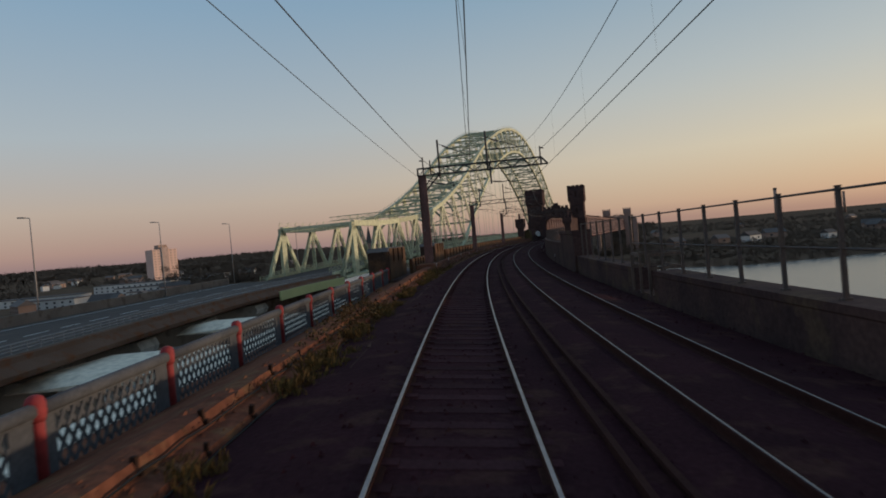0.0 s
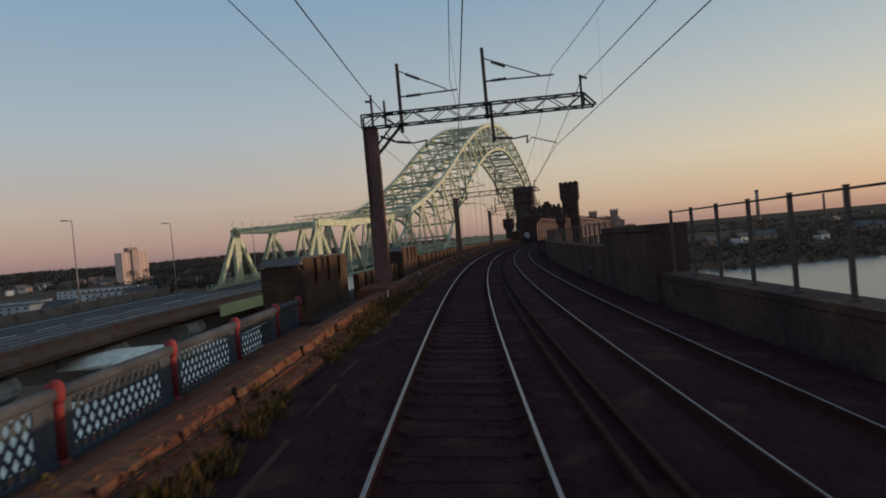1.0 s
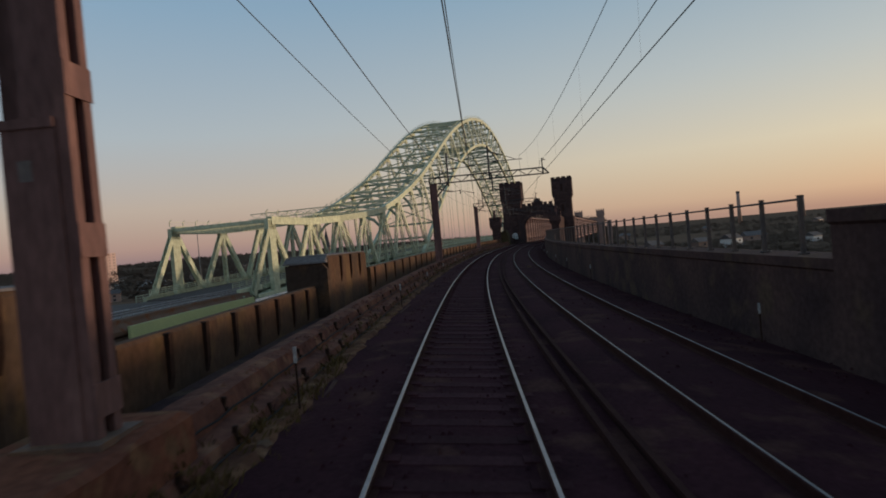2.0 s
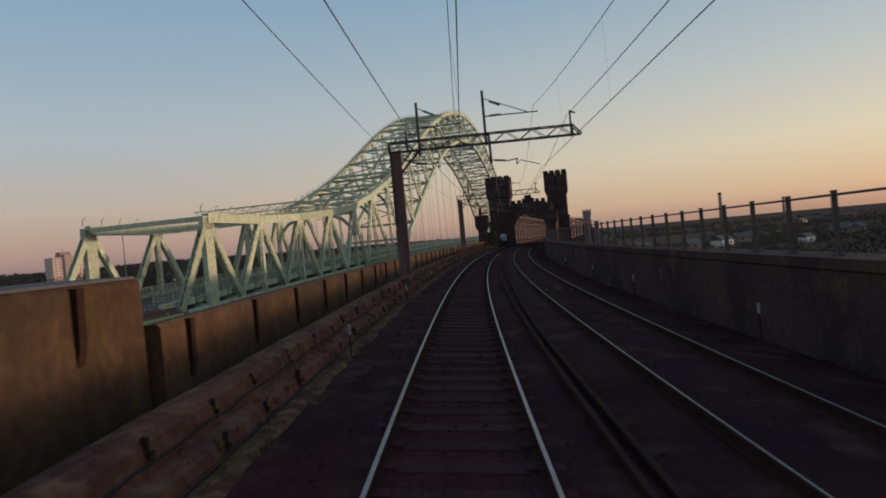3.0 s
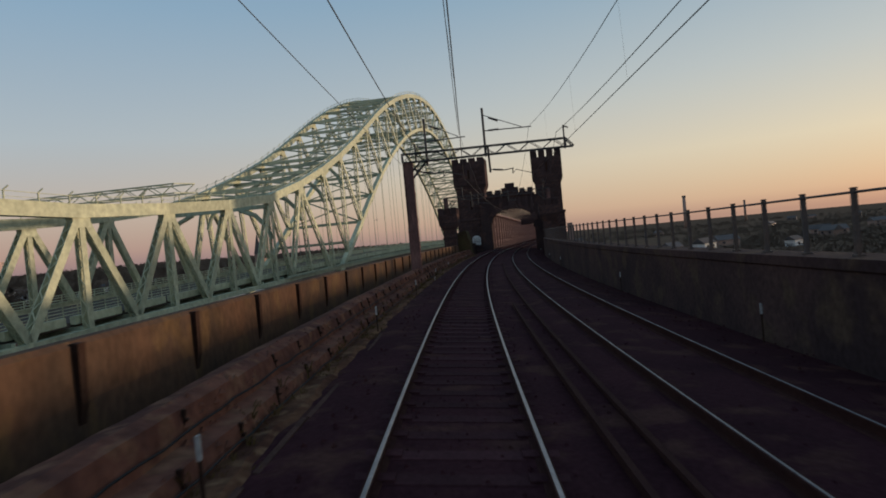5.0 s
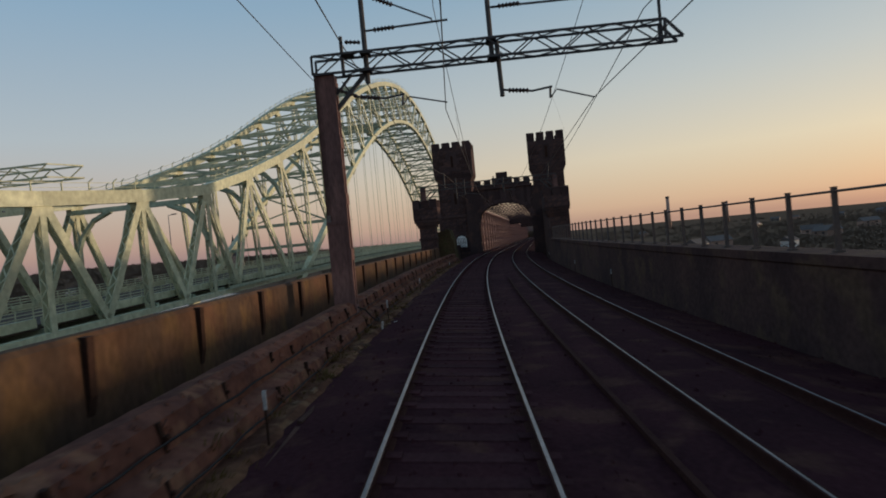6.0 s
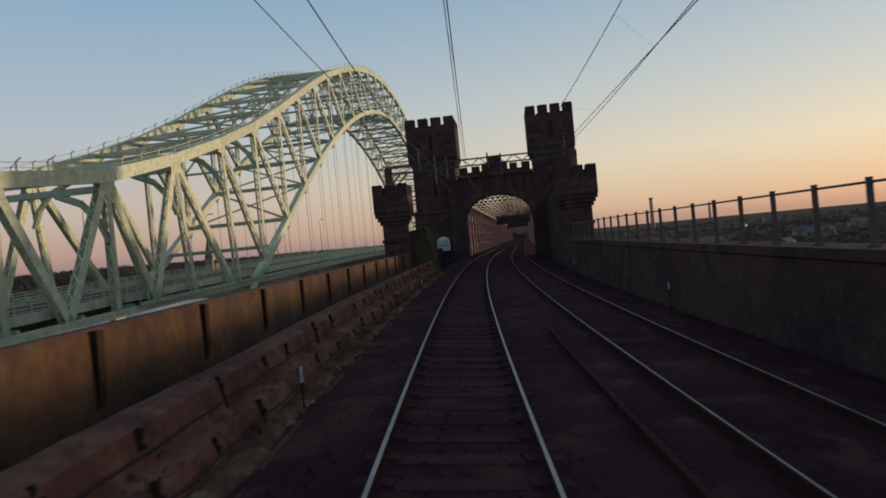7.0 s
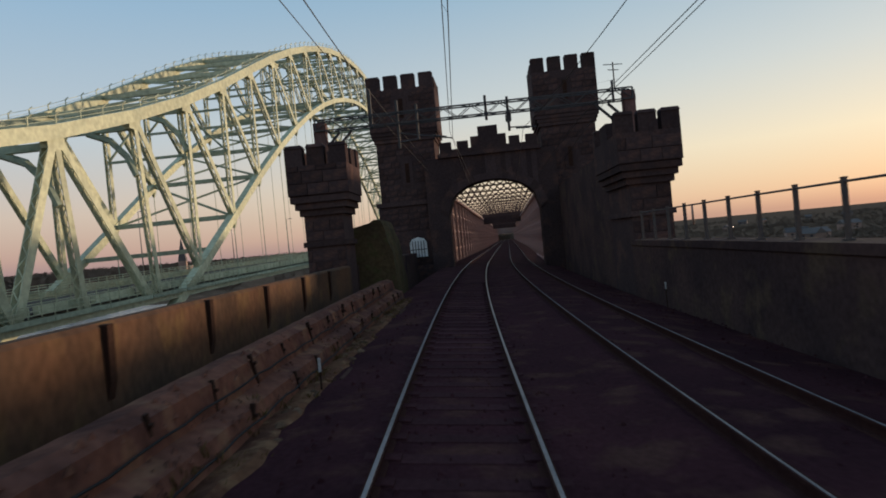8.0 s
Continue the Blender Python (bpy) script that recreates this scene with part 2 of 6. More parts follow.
# ---- building helpers ----
class Shape:
    """Collects vertices and faces of one mesh."""

    def __init__(self):
        self.v, self.f = [], []

    def hexa(self, pts):
        """A solid from eight corners: four below, the four above them."""
        n = len(self.v)
        self.v += [tuple(p) for p in pts]
        self.f += [(n, n + 3, n + 2, n + 1), (n + 4, n + 5, n + 6, n + 7), (n, n + 1, n + 5, n + 4), (n + 1, n + 2, n + 6, n + 5), (n + 2, n + 3, n + 7, n + 6), (n + 3, n, n + 4, n + 7)]
        return self

    def box(self, x0, x1, y0, y1, z0, z1):
        return self.hexa([(x0, y0, z0), (x1, y0, z0), (x1, y1, z0), (x0, y1, z0), (x0, y0, z1), (x1, y0, z1), (x1, y1, z1), (x0, y1, z1)])

    def bar(self, p, q, w, h, side=None):
        """A square bar from p to q, w wide across and h deep along side."""
        p, q = Vector(p), Vector(q)
        d = (q - p).normalized()
        a = Vector(side) if side is not None else Vector((0, 0, 1))
        a = a - d * a.dot(d)
        if a.length < 1e-3:
            a = Vector((1, 0, 0)) - d * d.x
        a.normalize()
        b = d.cross(a)
        o = [(-w / 2, -h / 2), (w / 2, -h / 2), (w / 2, h / 2), (-w / 2, h / 2)]
        return self.hexa([p + b * i + a * j for i, j in o] + [q + b * i + a * j for i, j in o])

    def tube(self, pts, r, n=6, caps=True):
        """A round bar along the points; r may be a list."""
        pts = [Vector(p) for p in pts]
        base = len(self.v)
        for i, p in enumerate(pts):
            d = (pts[min(i + 1, len(pts) - 1)] - pts[max(i - 1, 0)]).normalized()
            a = Vector((0, 0, 1)) if abs(d.z) < 0.95 else Vector((1, 0, 0))
            a = (a - d * a.dot(d)).normalized()
            b = d.cross(a)
            rr = r[i] if isinstance(r, (list, tuple)) else r
            for k in range(n):
                t = 2 * math.pi * k / n
                self.v.append(tuple(p + a * (rr * math.cos(t)) + b * (rr * math.sin(t))))
        for i in range(len(pts) - 1):
            for k in range(n):
                x, y = base + i * n + k, base + i * n + (k + 1) % n
                self.f.append((x, y, y + n, x + n))
        if caps:
            self.f.append(tuple(base + k for k in reversed(range(n))))
            self.f.append(tuple(base + (len(pts) - 1) * n + k for k in range(n)))
        return self

    def sweep(self, rings):
        """A closed profile carried from ring to ring."""
        base, n = len(self.v), len(rings[0])
        for ring in rings:
            self.v += [tuple(p) for p in ring]
        for i in range(len(rings) - 1):
            for k in range(n):
                x, y = base + i * n + k, base + i * n + (k + 1) % n
                self.f.append((x, y, y + n, x + n))
        self.f.append(tuple(base + k for k in reversed(range(n))))
        self.f.append(tuple(base + (len(rings) - 1) * n + k for k in range(n)))
        return self

    def mesh(self, name, material, smooth=False):
        me = bpy.data.meshes.new(name)
        me.from_pydata(self.v, [], self.f)
        bm = bmesh.new()
        bm.from_mesh(me)
        bmesh.ops.recalc_face_normals(bm, faces=bm.faces)
        bm.to_mesh(me)
        bm.free()
        me.materials.append(material)
        if smooth:
            me.polygons.foreach_set("use_smooth", [True] * len(me.polygons))
        return me


def thing(name, base, label, category, group="", kind=""):
    """An empty at the thing's base, which its parts hang from."""
    ob = new(name)
    ob.empty_display_size = 0.3
    ob.location = base
    return tagged(ob, label, category, group, kind)


def part(name, shape, material, parent, label="", kind="", smooth=False, at=None):
    """One mesh under a thing or part. Its shape is given in world places; at: a pose for a shared mesh."""
    me = shape if isinstance(shape, bpy.types.Mesh) else shape.mesh(name, material, smooth)
    ob = new(name, me)
    ob.parent = parent
    if parent.parent is None:
        ob.matrix_parent_inverse = Matrix.Translation(-parent.location)
    if at is not None:
        ob.matrix_basis = at
    return tagged(ob, label, kind=kind)


def solid(name, shape, material, label, category, group="", kind="", smooth=False):
    """A thing that is one mesh, its origin at the world's."""
    return tagged(new(name, shape.mesh(name, material, smooth)), label, category, group, kind)


# ---- the railway's line: s metres along it, u to the right, z above the rails ----
CURVE = (0.00153632, 1.3983e-06, -1.41592e-08)
CANT, CURVE_END, STEP = radians(5.2), 208.0, 0.5
_line = {}


def _build_line():
    x = y = 0.0
    n0 = int(-90 / STEP)
    heads = []
    for i in range(n0, int(760 / STEP) + 1):
        s = min(i * STEP, CURVE_END)
        heads.append(CURVE[0] * s + CURVE[1] * s * s / 2 + CURVE[2] * s ** 3 / 3)
    xs, ys = [0.0], [0.0]
    for h0, h1 in zip(heads, heads[1:]):
        m = (h0 + h1) / 2
        xs.append(xs[-1] + STEP * math.sin(m))
        ys.append(ys[-1] + STEP * math.cos(m))
    zero = -n0
    _line.update(n0=n0, heads=heads, xs=[a - xs[zero] for a in xs], ys=[a - ys[zero] for a in ys])


_build_line()


def heading(s):
    k = max(0, min(len(_line["heads"]) - 1, round(s / STEP - _line["n0"])))
    return _line["heads"][k]


def P(s, u=0.0, z=0.0):
    """A place by the railway, upright."""
    f = s / STEP - _line["n0"]
    i = max(0, min(len(_line["xs"]) - 2, int(math.floor(f))))
    f -= i
    h = heading(s)
    x = _line["xs"][i] * (1 - f) + _line["xs"][i + 1] * f
    y = _line["ys"][i] * (1 - f) + _line["ys"][i + 1] * f
    u0 = u - 0.145
    return Vector((x + u0 * math.cos(h), y - u0 * math.sin(h), z + 0.03 - 0.00313 * s))


def tilt_at(s):
    return CANT * max(0.0, min(1.0, 1 - (s - 205) / 60))


def Q(s, u=0.0, z=0.0):
    """A place on the canted track bed."""
    c = tilt_at(s)
    return P(s, u * math.cos(c) + z * math.sin(c), -u * math.sin(c) + z * math.cos(c))


def stand(s, u=0.0, z=0.0, turn=0.0):
    """A pose by the railway: x to the right, y along the line."""
    return Matrix.Translation(P(s, u, z)) @ Matrix.Rotation(-heading(s) + turn, 4, "Z")


def lie(s, u=0.0, z=0.0):
    """A pose on the canted bed."""
    return Matrix.Translation(Q(s, u, z)) @ Matrix.Rotation(-heading(s), 4, "Z") @ Matrix.Rotation(tilt_at(s), 4, "Y")


def spans(a, b, step):
    n = max(1, round((b - a) / step))
    return [a + (b - a) * i / n for i in range(n + 1)]


def along(name, profile, a, b, material, place=P, step=2.0, shape=None):
    """A profile of (u, z) carried along the railway."""
    sh = shape or Shape()
    sh.sweep([[place(s, u, z) for u, z in profile] for s in spans(a, b, step)])
    return sh

# ---- land, river and distance ----
WATER_Z = -22.0


def in_river(x, y):
    """How deep inside the river a place is (metres, negative: on land)."""
    near = 55 + max(0.0, 40 - x) * 3.4 if x < 90 else 55.0
    far = 285 + max(0.0, 120 - x) * 2.6
    if x < -40:
        near, far = 330 - 0.15 * x, 560 - 0.2 * x
    if x > 420:
        near = 60 + (x - 420) * 0.12
        far = 285 - (x - 420) * 0.05
    return min(y - near, far - y, x + 130.0)


def land_height(x, y):
    r = math.hypot(x, y)
    az = math.atan2(x, y)
    h = -19.0 + 1.5 * noise.noise((x / 90, y / 90, 3))
    hill = max(0.0, min(1.0, (r - 900) / 2600))
    left = max(0.0, min(1.0, (-az + 0.35) / 0.7))
    h += hill * (33 * left + (1 + 11 * left) * noise.noise((x / 700, y / 700, 7)) + (1 + 7 * left) * noise.noise((x / 260, y / 260, 1)))
    d = in_river(x, y)
    if d > -25:
        h = h + (WATER_Z - 3.0 - h) * max(0.0, min(1.0, (d + 25) / 32))
    return h


def build_ground():
    sh = Shape()
    rings = [0] + [14 * 1.085 ** i for i in range(73)]
    rings = [r for r in rings if r < 4700] + [4800]
    n = 200
    for r in rings[1:]:
        for k in range(n):
            t = 2 * math.pi * k / n
            x, y = r * math.sin(t), r * math.cos(t)
            sh.v.append((x, y, land_height(x, y)))
    sh.v.append((0, 0, -19))
    last = len(sh.v) - 1
    for i in range(len(rings) - 2):
        for k in range(n):
            a, b = i * n + k, i * n + (k + 1) % n
            sh.f.append((a, b, b + n, a + n))
    for k in range(n):
        sh.f.append((last, (k + 1) % n, k))
    solid("ground", sh, GROUND, "dim town ground and low hills beyond the river", "ground", kind="structure", smooth=True)
    w = Shape()
    for i in range(40):
        t = 2 * math.pi * i / 40
        w.v.append((4750 * math.sin(t), 4750 * math.cos(t), WATER_Z))
    w.f.append(tuple(range(40)))
    solid("water", w, WATER, "calm grey river water reflecting the dusk sky", "water", kind="structure")


build_ground()


def clump(sh, c, r, rng, n=13, leaf=1.0):
    """A ragged tuft of leaf faces."""
    for _ in range(n):
        d = Vector((rng.gauss(0, 1), rng.gauss(0, 1), rng.gauss(0, 0.8)))
        d.normalize()
        p = Vector(c) + d * r * rng.uniform(0.35, 1.0)
        a = d.cross(Vector((rng.gauss(0, 1), rng.gauss(0, 1), rng.gauss(0, 1)))).normalized() * r * leaf * rng.uniform(0.2, 0.42)
        b = d.cross(a).normalized() * r * leaf * rng.uniform(0.18, 0.36)
        k = len(sh.v)
        sh.v += [tuple(p - a), tuple(p + b), tuple(p + a), tuple(p - b)]
        sh.f.append((k, k + 1, k + 2, k + 3))


def build_woods():
    rng = random.Random(4)
    sh = Shape()
    for _ in range(30000):
        az = rng.uniform(-1.15, 1.3)
        r = rng.choice([rng.uniform(420, 1000), rng.uniform(900, 1900), rng.uniform(1500, 3000), rng.uniform(2400, 4600), rng.uniform(3000, 4600)])
        x, y = r * math.sin(az), r * math.cos(az)
        if in_river(x, y) > -30 or noise.noise((x / 170, y / 170, 5)) < (-0.25 if az > 0.2 else 0.0 if r < 1400 else -0.45):
            continue
        h = land_height(x, y)
        if h < WATER_Z + 0.5:
            continue
        if az > 0.3 and r > 1700:
            continue
        size = rng.uniform(3.5, 7) * (1 + r / 5000) * (0.55 if az > 0.3 else 1.0)
        clump(sh, (x, y, h + size * 0.45), size, rng, *((40, 0.42) if r < 1000 else (12, 0.75)))
    # scrub and trees down to the shore on the right
    for _ in range(7500):
        az, r = rng.uniform(0.22, 1.2), rng.uniform(285, 620)
        x, y = r * math.sin(az), r * math.cos(az)
        if in_river(x, y) > -8 or noise.noise((x / 60, y / 60, 9)) < -0.4:
            continue
        size = rng.uniform(1.6, 3.4)
        clump(sh, (x, y, max(land_height(x, y), WATER_Z) + size * 0.3), size, rng, 26, 0.5)
    # taller trees before the bridge's end
    for _ in range(46):
        az, r = rng.uniform(-0.43, -0.2), rng.uniform(480, 680)
        x, y = r * math.sin(az), r * math.cos(az)
        h = land_height(x, y)
        for k in range(3):
            clump(sh, (x + rng.uniform(-4, 4), y, h + 5 + 6 * k), rng.uniform(5.5, 8) * (1.05 - 0.18 * k), rng, 110, 0.3)
    # a wooded rise where the line leaves the river
    for _ in range(40):
        p = P(rng.uniform(540, 640), rng.uniform(-12, 9))
        h = land_height(p.x, p.y)
        for k in range(4):
            clump(sh, (p.x + rng.uniform(-3, 3), p.y, h + 5 + 6.5 * k), rng.uniform(5.5, 8) * (1.05 - 0.12 * k), rng, 90, 0.3)
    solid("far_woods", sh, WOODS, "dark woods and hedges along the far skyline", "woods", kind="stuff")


build_woods()


def pale_terrace():
    """Pale concrete decking between the two viaducts, with wings under the road's edge."""
    t = thing("concrete_terrace", (-20, 60, -20), "pale flat concrete terrace between railway and road viaduct", "terrace")
    for name, x0, x1, y0, y1 in (("deck_slab", -19.8, -12.5, 22, 95), ("wing", -33.0, -19.82, 44.5, 55.5), ("wing", -33.0, -19.82, 72.5, 79.0)):
        c = 2.2 if name == "wing" else 0.0
        sh = Shape().hexa([(x0, y0, -6.3), (x1, y0, -6.3), (x1, y1, -6.3), (x0, y1, -6.3), (x0 + c * 0.4, y0 + c, -5.5), (x1, y0, -5.5), (x1, y1, -5.5), (x0 + c, y1 - c * 0.2, -5.5)])
        part(name, sh, YARD, t)
    for x in (-18.5, -14.5):
        for y in (26, 40, 54, 68, 80, 92):
            part("column", Shape().tube([(x, y, -24), (x, y, -6.304)], 0.7, 12), CONCRETE, t, smooth=True)


pale_terrace()


def tower_block():
    base = Vector((-336.0, 721.5, -20.0))
    top = 19.5
    t = thing("tower_block", base, "tall pinkish residential tower block with rows of windows", "tower block")
    turn = Matrix.Translation(base) @ Matrix.Rotation(radians(50), 4, "Z")

    def loc(sh):
        sh.v = [tuple(turn @ Vector(p)) for p in sh.v]
        return sh
    h = top - base.z
    body = part("body", loc(Shape().box(-14, 14, -9, 9, 0, h)), BLOCKPINK, t)
    part("stair_tower", loc(Shape().box(-3.5, 3.5, -10.6, 9.6, 0, h + 2.2)), BLOCKPANE, t)
    part("roof_house", loc(Shape().box(-5, 5, -5, 5, h, h + 5)), BRICK, t)
    part("mast", loc(Shape().tube([(0, 0, h + 5), (0, 0, h + 10)], 0.15)), OHL, t)
    pane = Shape().box(-1.1, 1.1, -0.12, 0.12, -0.75, 0.75).mesh("window", BLOCKPANE)
    for fl in range(13):
        for x in (-11.5, -7, 7, 11.5):
            part("window", pane, None, body, at=turn @ Matrix.Translation((x, -9.02, 2.0 + fl * 3.0)))
        for y in (-5, 0, 5):
            part("window", pane, None, body, at=turn @ Matrix.Translation((14.02, y, 2.0 + fl * 3.0)) @ Matrix.Rotation(radians(90), 4, "Z"))


tower_block()


def house(x, y, w, d, h, turn, wall, name="house", label="small far house with a pitched roof", flat=False):
    z = land_height(x, y) - 0.5
    base = Vector((x, y, z))
    t = thing(name, base, label, name.replace("_", " "), "houses of the town")
    m = Matrix.Translation(base) @ Matrix.Rotation(turn, 4, "Z")

    def loc(sh):
        sh.v = [tuple(m @ Vector(p)) for p in sh.v]
        return sh
    wl = part("wall", loc(Shape().box(-w / 2, w / 2, -d / 2, d / 2, 0, h)), wall, t)
    if flat:
        part("roof", loc(Shape().box(-w / 2 - .3, w / 2 + .3, -d / 2 - .3, d / 2 + .3, h, h + .6)), ROOF, t)
    else:
        rf = Shape()
        k = h + d * 0.35
        rf.v = [(-w / 2 - .4, -d / 2 - .5, h - .2), (w / 2 + .4, -d / 2 - .5, h - .2), (w / 2 + .4, d / 2 + .5, h - .2), (-w / 2 - .4, d / 2 + .5, h - .2), (-w / 2 - .4, 0, k), (w / 2 + .4, 0, k)]
        rf.f = [(0, 1, 5, 4), (2, 3, 4, 5), (0, 4, 3), (1, 2, 5), (0, 3, 2, 1)]
        part("roof", loc(rf), ROOF, t)
    for i in range(max(1, int(w / 5))):
        for zz in ((h * 0.3, h * 0.72) if h > 4.5 else (h * 0.5,)):
            xx = -w / 2 + (i + 0.5) * w / max(1, int(w / 5))
            part("window", loc(Shape().box(xx - 0.8, xx + 0.8, -d / 2 - 0.08, -d / 2 + 0.1, zz - 0.6, zz + 0.6)), PANE, wl)


def build_town():
    rng = random.Random(11)
    # the long pale sheds and terraces on the left
    for x, y, w, d, h in ((-262, 405, 44, 16, 6), (-235, 470, 36, 14, 6), (-310, 470, 60, 18, 6), (-330, 380, 40, 18, 7), (-205, 420, 26, 12, 5), (-285, 560, 70, 16, 7), (-180, 360, 30, 14, 5), (-250, 620, 50, 16, 8)):
        house(x, y, w, d, h, rng.uniform(-0.4, 0.2), RENDERW, "shed", "long low pale flat-roofed industrial shed", True)
    for _ in range(46):
        r, az = rng.uniform(380, 1300), rng.uniform(-0.85, -0.12)
        x, y = r * math.sin(az), r * math.cos(az)
        if in_river(x, y) > -15:
            continue
        house(x, y, rng.uniform(8, 22), rng.uniform(7, 10), rng.uniform(5, 7), rng.uniform(-1.5, 1.5), rng.choice([BRICK, BRICK, RENDERW]))
    # across the water on the right
    for x, y, w, d, h, m in ((196, 430, 11, 8, 6, RENDERW), (222, 452, 14, 8, 6, BRICK), (172, 420, 9, 7, 6, BRICK), (310, 470, 11, 8, 5, BRICK), (150, 440, 10, 8, 6, BRICK), (236, 410, 7, 6, 4, RENDERW), (420, 560, 14, 8, 5, BRICK)):
        house(x, y, w, d, h, rng.uniform(-0.5, 0.5), m)
    for _ in range(12):
        r, az = rng.uniform(480, 1350), rng.uniform(0.28, 0.95)
        x, y = r * math.sin(az), r * math.cos(az)
        if in_river(x, y) > -15:
            continue
        house(x, y, rng.uniform(7, 14), rng.uniform(6, 9), rng.uniform(4, 6), rng.uniform(-1.5, 1.5), rng.choice([BRICK, BRICK, BRICK, ROOF]))


build_town()


def chimney(x, y, top, r):
    z = land_height(x, y)
    t = thing("factory_chimney", (x, y, z), "slender tall factory chimney far across the water", "chimney", "factory chimneys")
    part("shaft", Shape().tube([(x, y, z), (x, y, top)], [r, r * 0.75], 12), BRICK, t, smooth=True)
    part("rim", Shape().tube([(x, y, top - r), (x, y, top)], r * 0.9, 12), ROOF, t)


chimney(640, 1283, 45, 4.0)
chimney(905, 1500, 30, 3.0)


def church():
    x, y = -122.0, 900.0
    z = land_height(x, y)
    t = thing("church", (x, y, z), "dark church with a pointed spire above the trees", "church")
    part("tower", Shape().box(x - 4, x + 4, y - 4, y + 4, z, 6), BRICK, t)
    sp = Shape()
    sp.v = [(x - 4.3, y - 4.3, 6), (x + 4.3, y - 4.3, 6), (x + 4.3, y + 4.3, 6), (x - 4.3, y + 4.3, 6), (x, y, 32)]
    sp.f = [(0, 1, 4), (1, 2, 4), (2, 3, 4), (3, 0, 4), (0, 3, 2, 1)]
    part("spire", sp, ROOF, t)
    part("nave", Shape().box(x - 6, x + 6, y + 4, y + 30, z, 0), BRICK, t)


church()

# ---- the road bridge: a along its near truss, o across to the far one, in lengths of B_UNIT metres ----
B_DIR, B_LEFT = Vector((0.2743, 0.9616, 0)), Vector((-0.9616, 0.2743, 0))
B_ZERO, B_WIDE, CROWN, B_UNIT = Vector((-22.731, 137.682, 0.089)), 18.6, 238.0, 0.945
SIDE_NODES = [1.9, 16.7, 31.3, 46.0, 60.5]
MAIN_NODES = [74.3, 87.7, 100.6] + [113.3 + 12.47 * i for i in range(11)]


def A(a, o=0.0, z=0.0):
    return B_ZERO + (B_DIR * a + B_LEFT * o + Vector((0, 0, z))) * B_UNIT


def smooth_table(table):
    xs, ys = zip(*table)

    def f(a):
        a = min(a, 2 * CROWN - a)
        return float(np.interp(a, xs, ys))
    return f


top_z = smooth_table([(-10, 7.8), (3, 7.7), (17.7, 7.6), (32.4, 8.4), (47, 9.5), (61, 11.1), (73.5, 14.1), (86.2, 17.8), (98.8, 22.0), (111.5, 27.0), (124.1, 32.5), (136.8, 38.0), (149.4, 43.0), (162.1, 47.3), (174.7, 51.1), (187.4, 54.3), (200, 56.8), (212.7, 58.7), (225.4, 59.8), (238, 60.2)])
low_z = smooth_table([(86, -7.0), (98.8, -0.2), (111.5, 7.0), (124.1, 14.4), (136.8, 21.2), (149.4, 27.2), (162.1, 32.6), (174.7, 37.2), (187.4, 41.0), (200, 44.0), (212.7, 46.3), (225.4, 47.8), (238, 48.4)])


def deck_z(a):
    a = min(a, 2 * CROWN - a)
    return -4.05 + 0.0315 * a - 0.0000685 * a * a


def laced(p, q, w, h, side, pitch=0.9):
    """A built-up member: two plates joined by zig-zag lacing bars on both faces."""
    sh = Shape()
    p, q = Vector(p), Vector(q)
    d = (q - p).normalized()
    a = Vector(side)
    a = (a - d * a.dot(d)).normalized()
    b = d.cross(a)
    for k in (-1, 1):
        sh.bar(p + b * (k * w / 2), q + b * (k * w / 2), 0.07, h, a)
    n = max(2, int((q - p).length / pitch))
    for i in range(n):
        x, y = p.lerp(q, i / n), p.lerp(q, (i + 1) / n)
        k = 1 if i % 2 else -1
        for f in (-1, 1):
            sh.bar(x + b * (k * w / 2) + a * (f * h / 2), y - b * (k * w / 2) + a * (f * h / 2), 0.09, 0.03, a)
    return sh


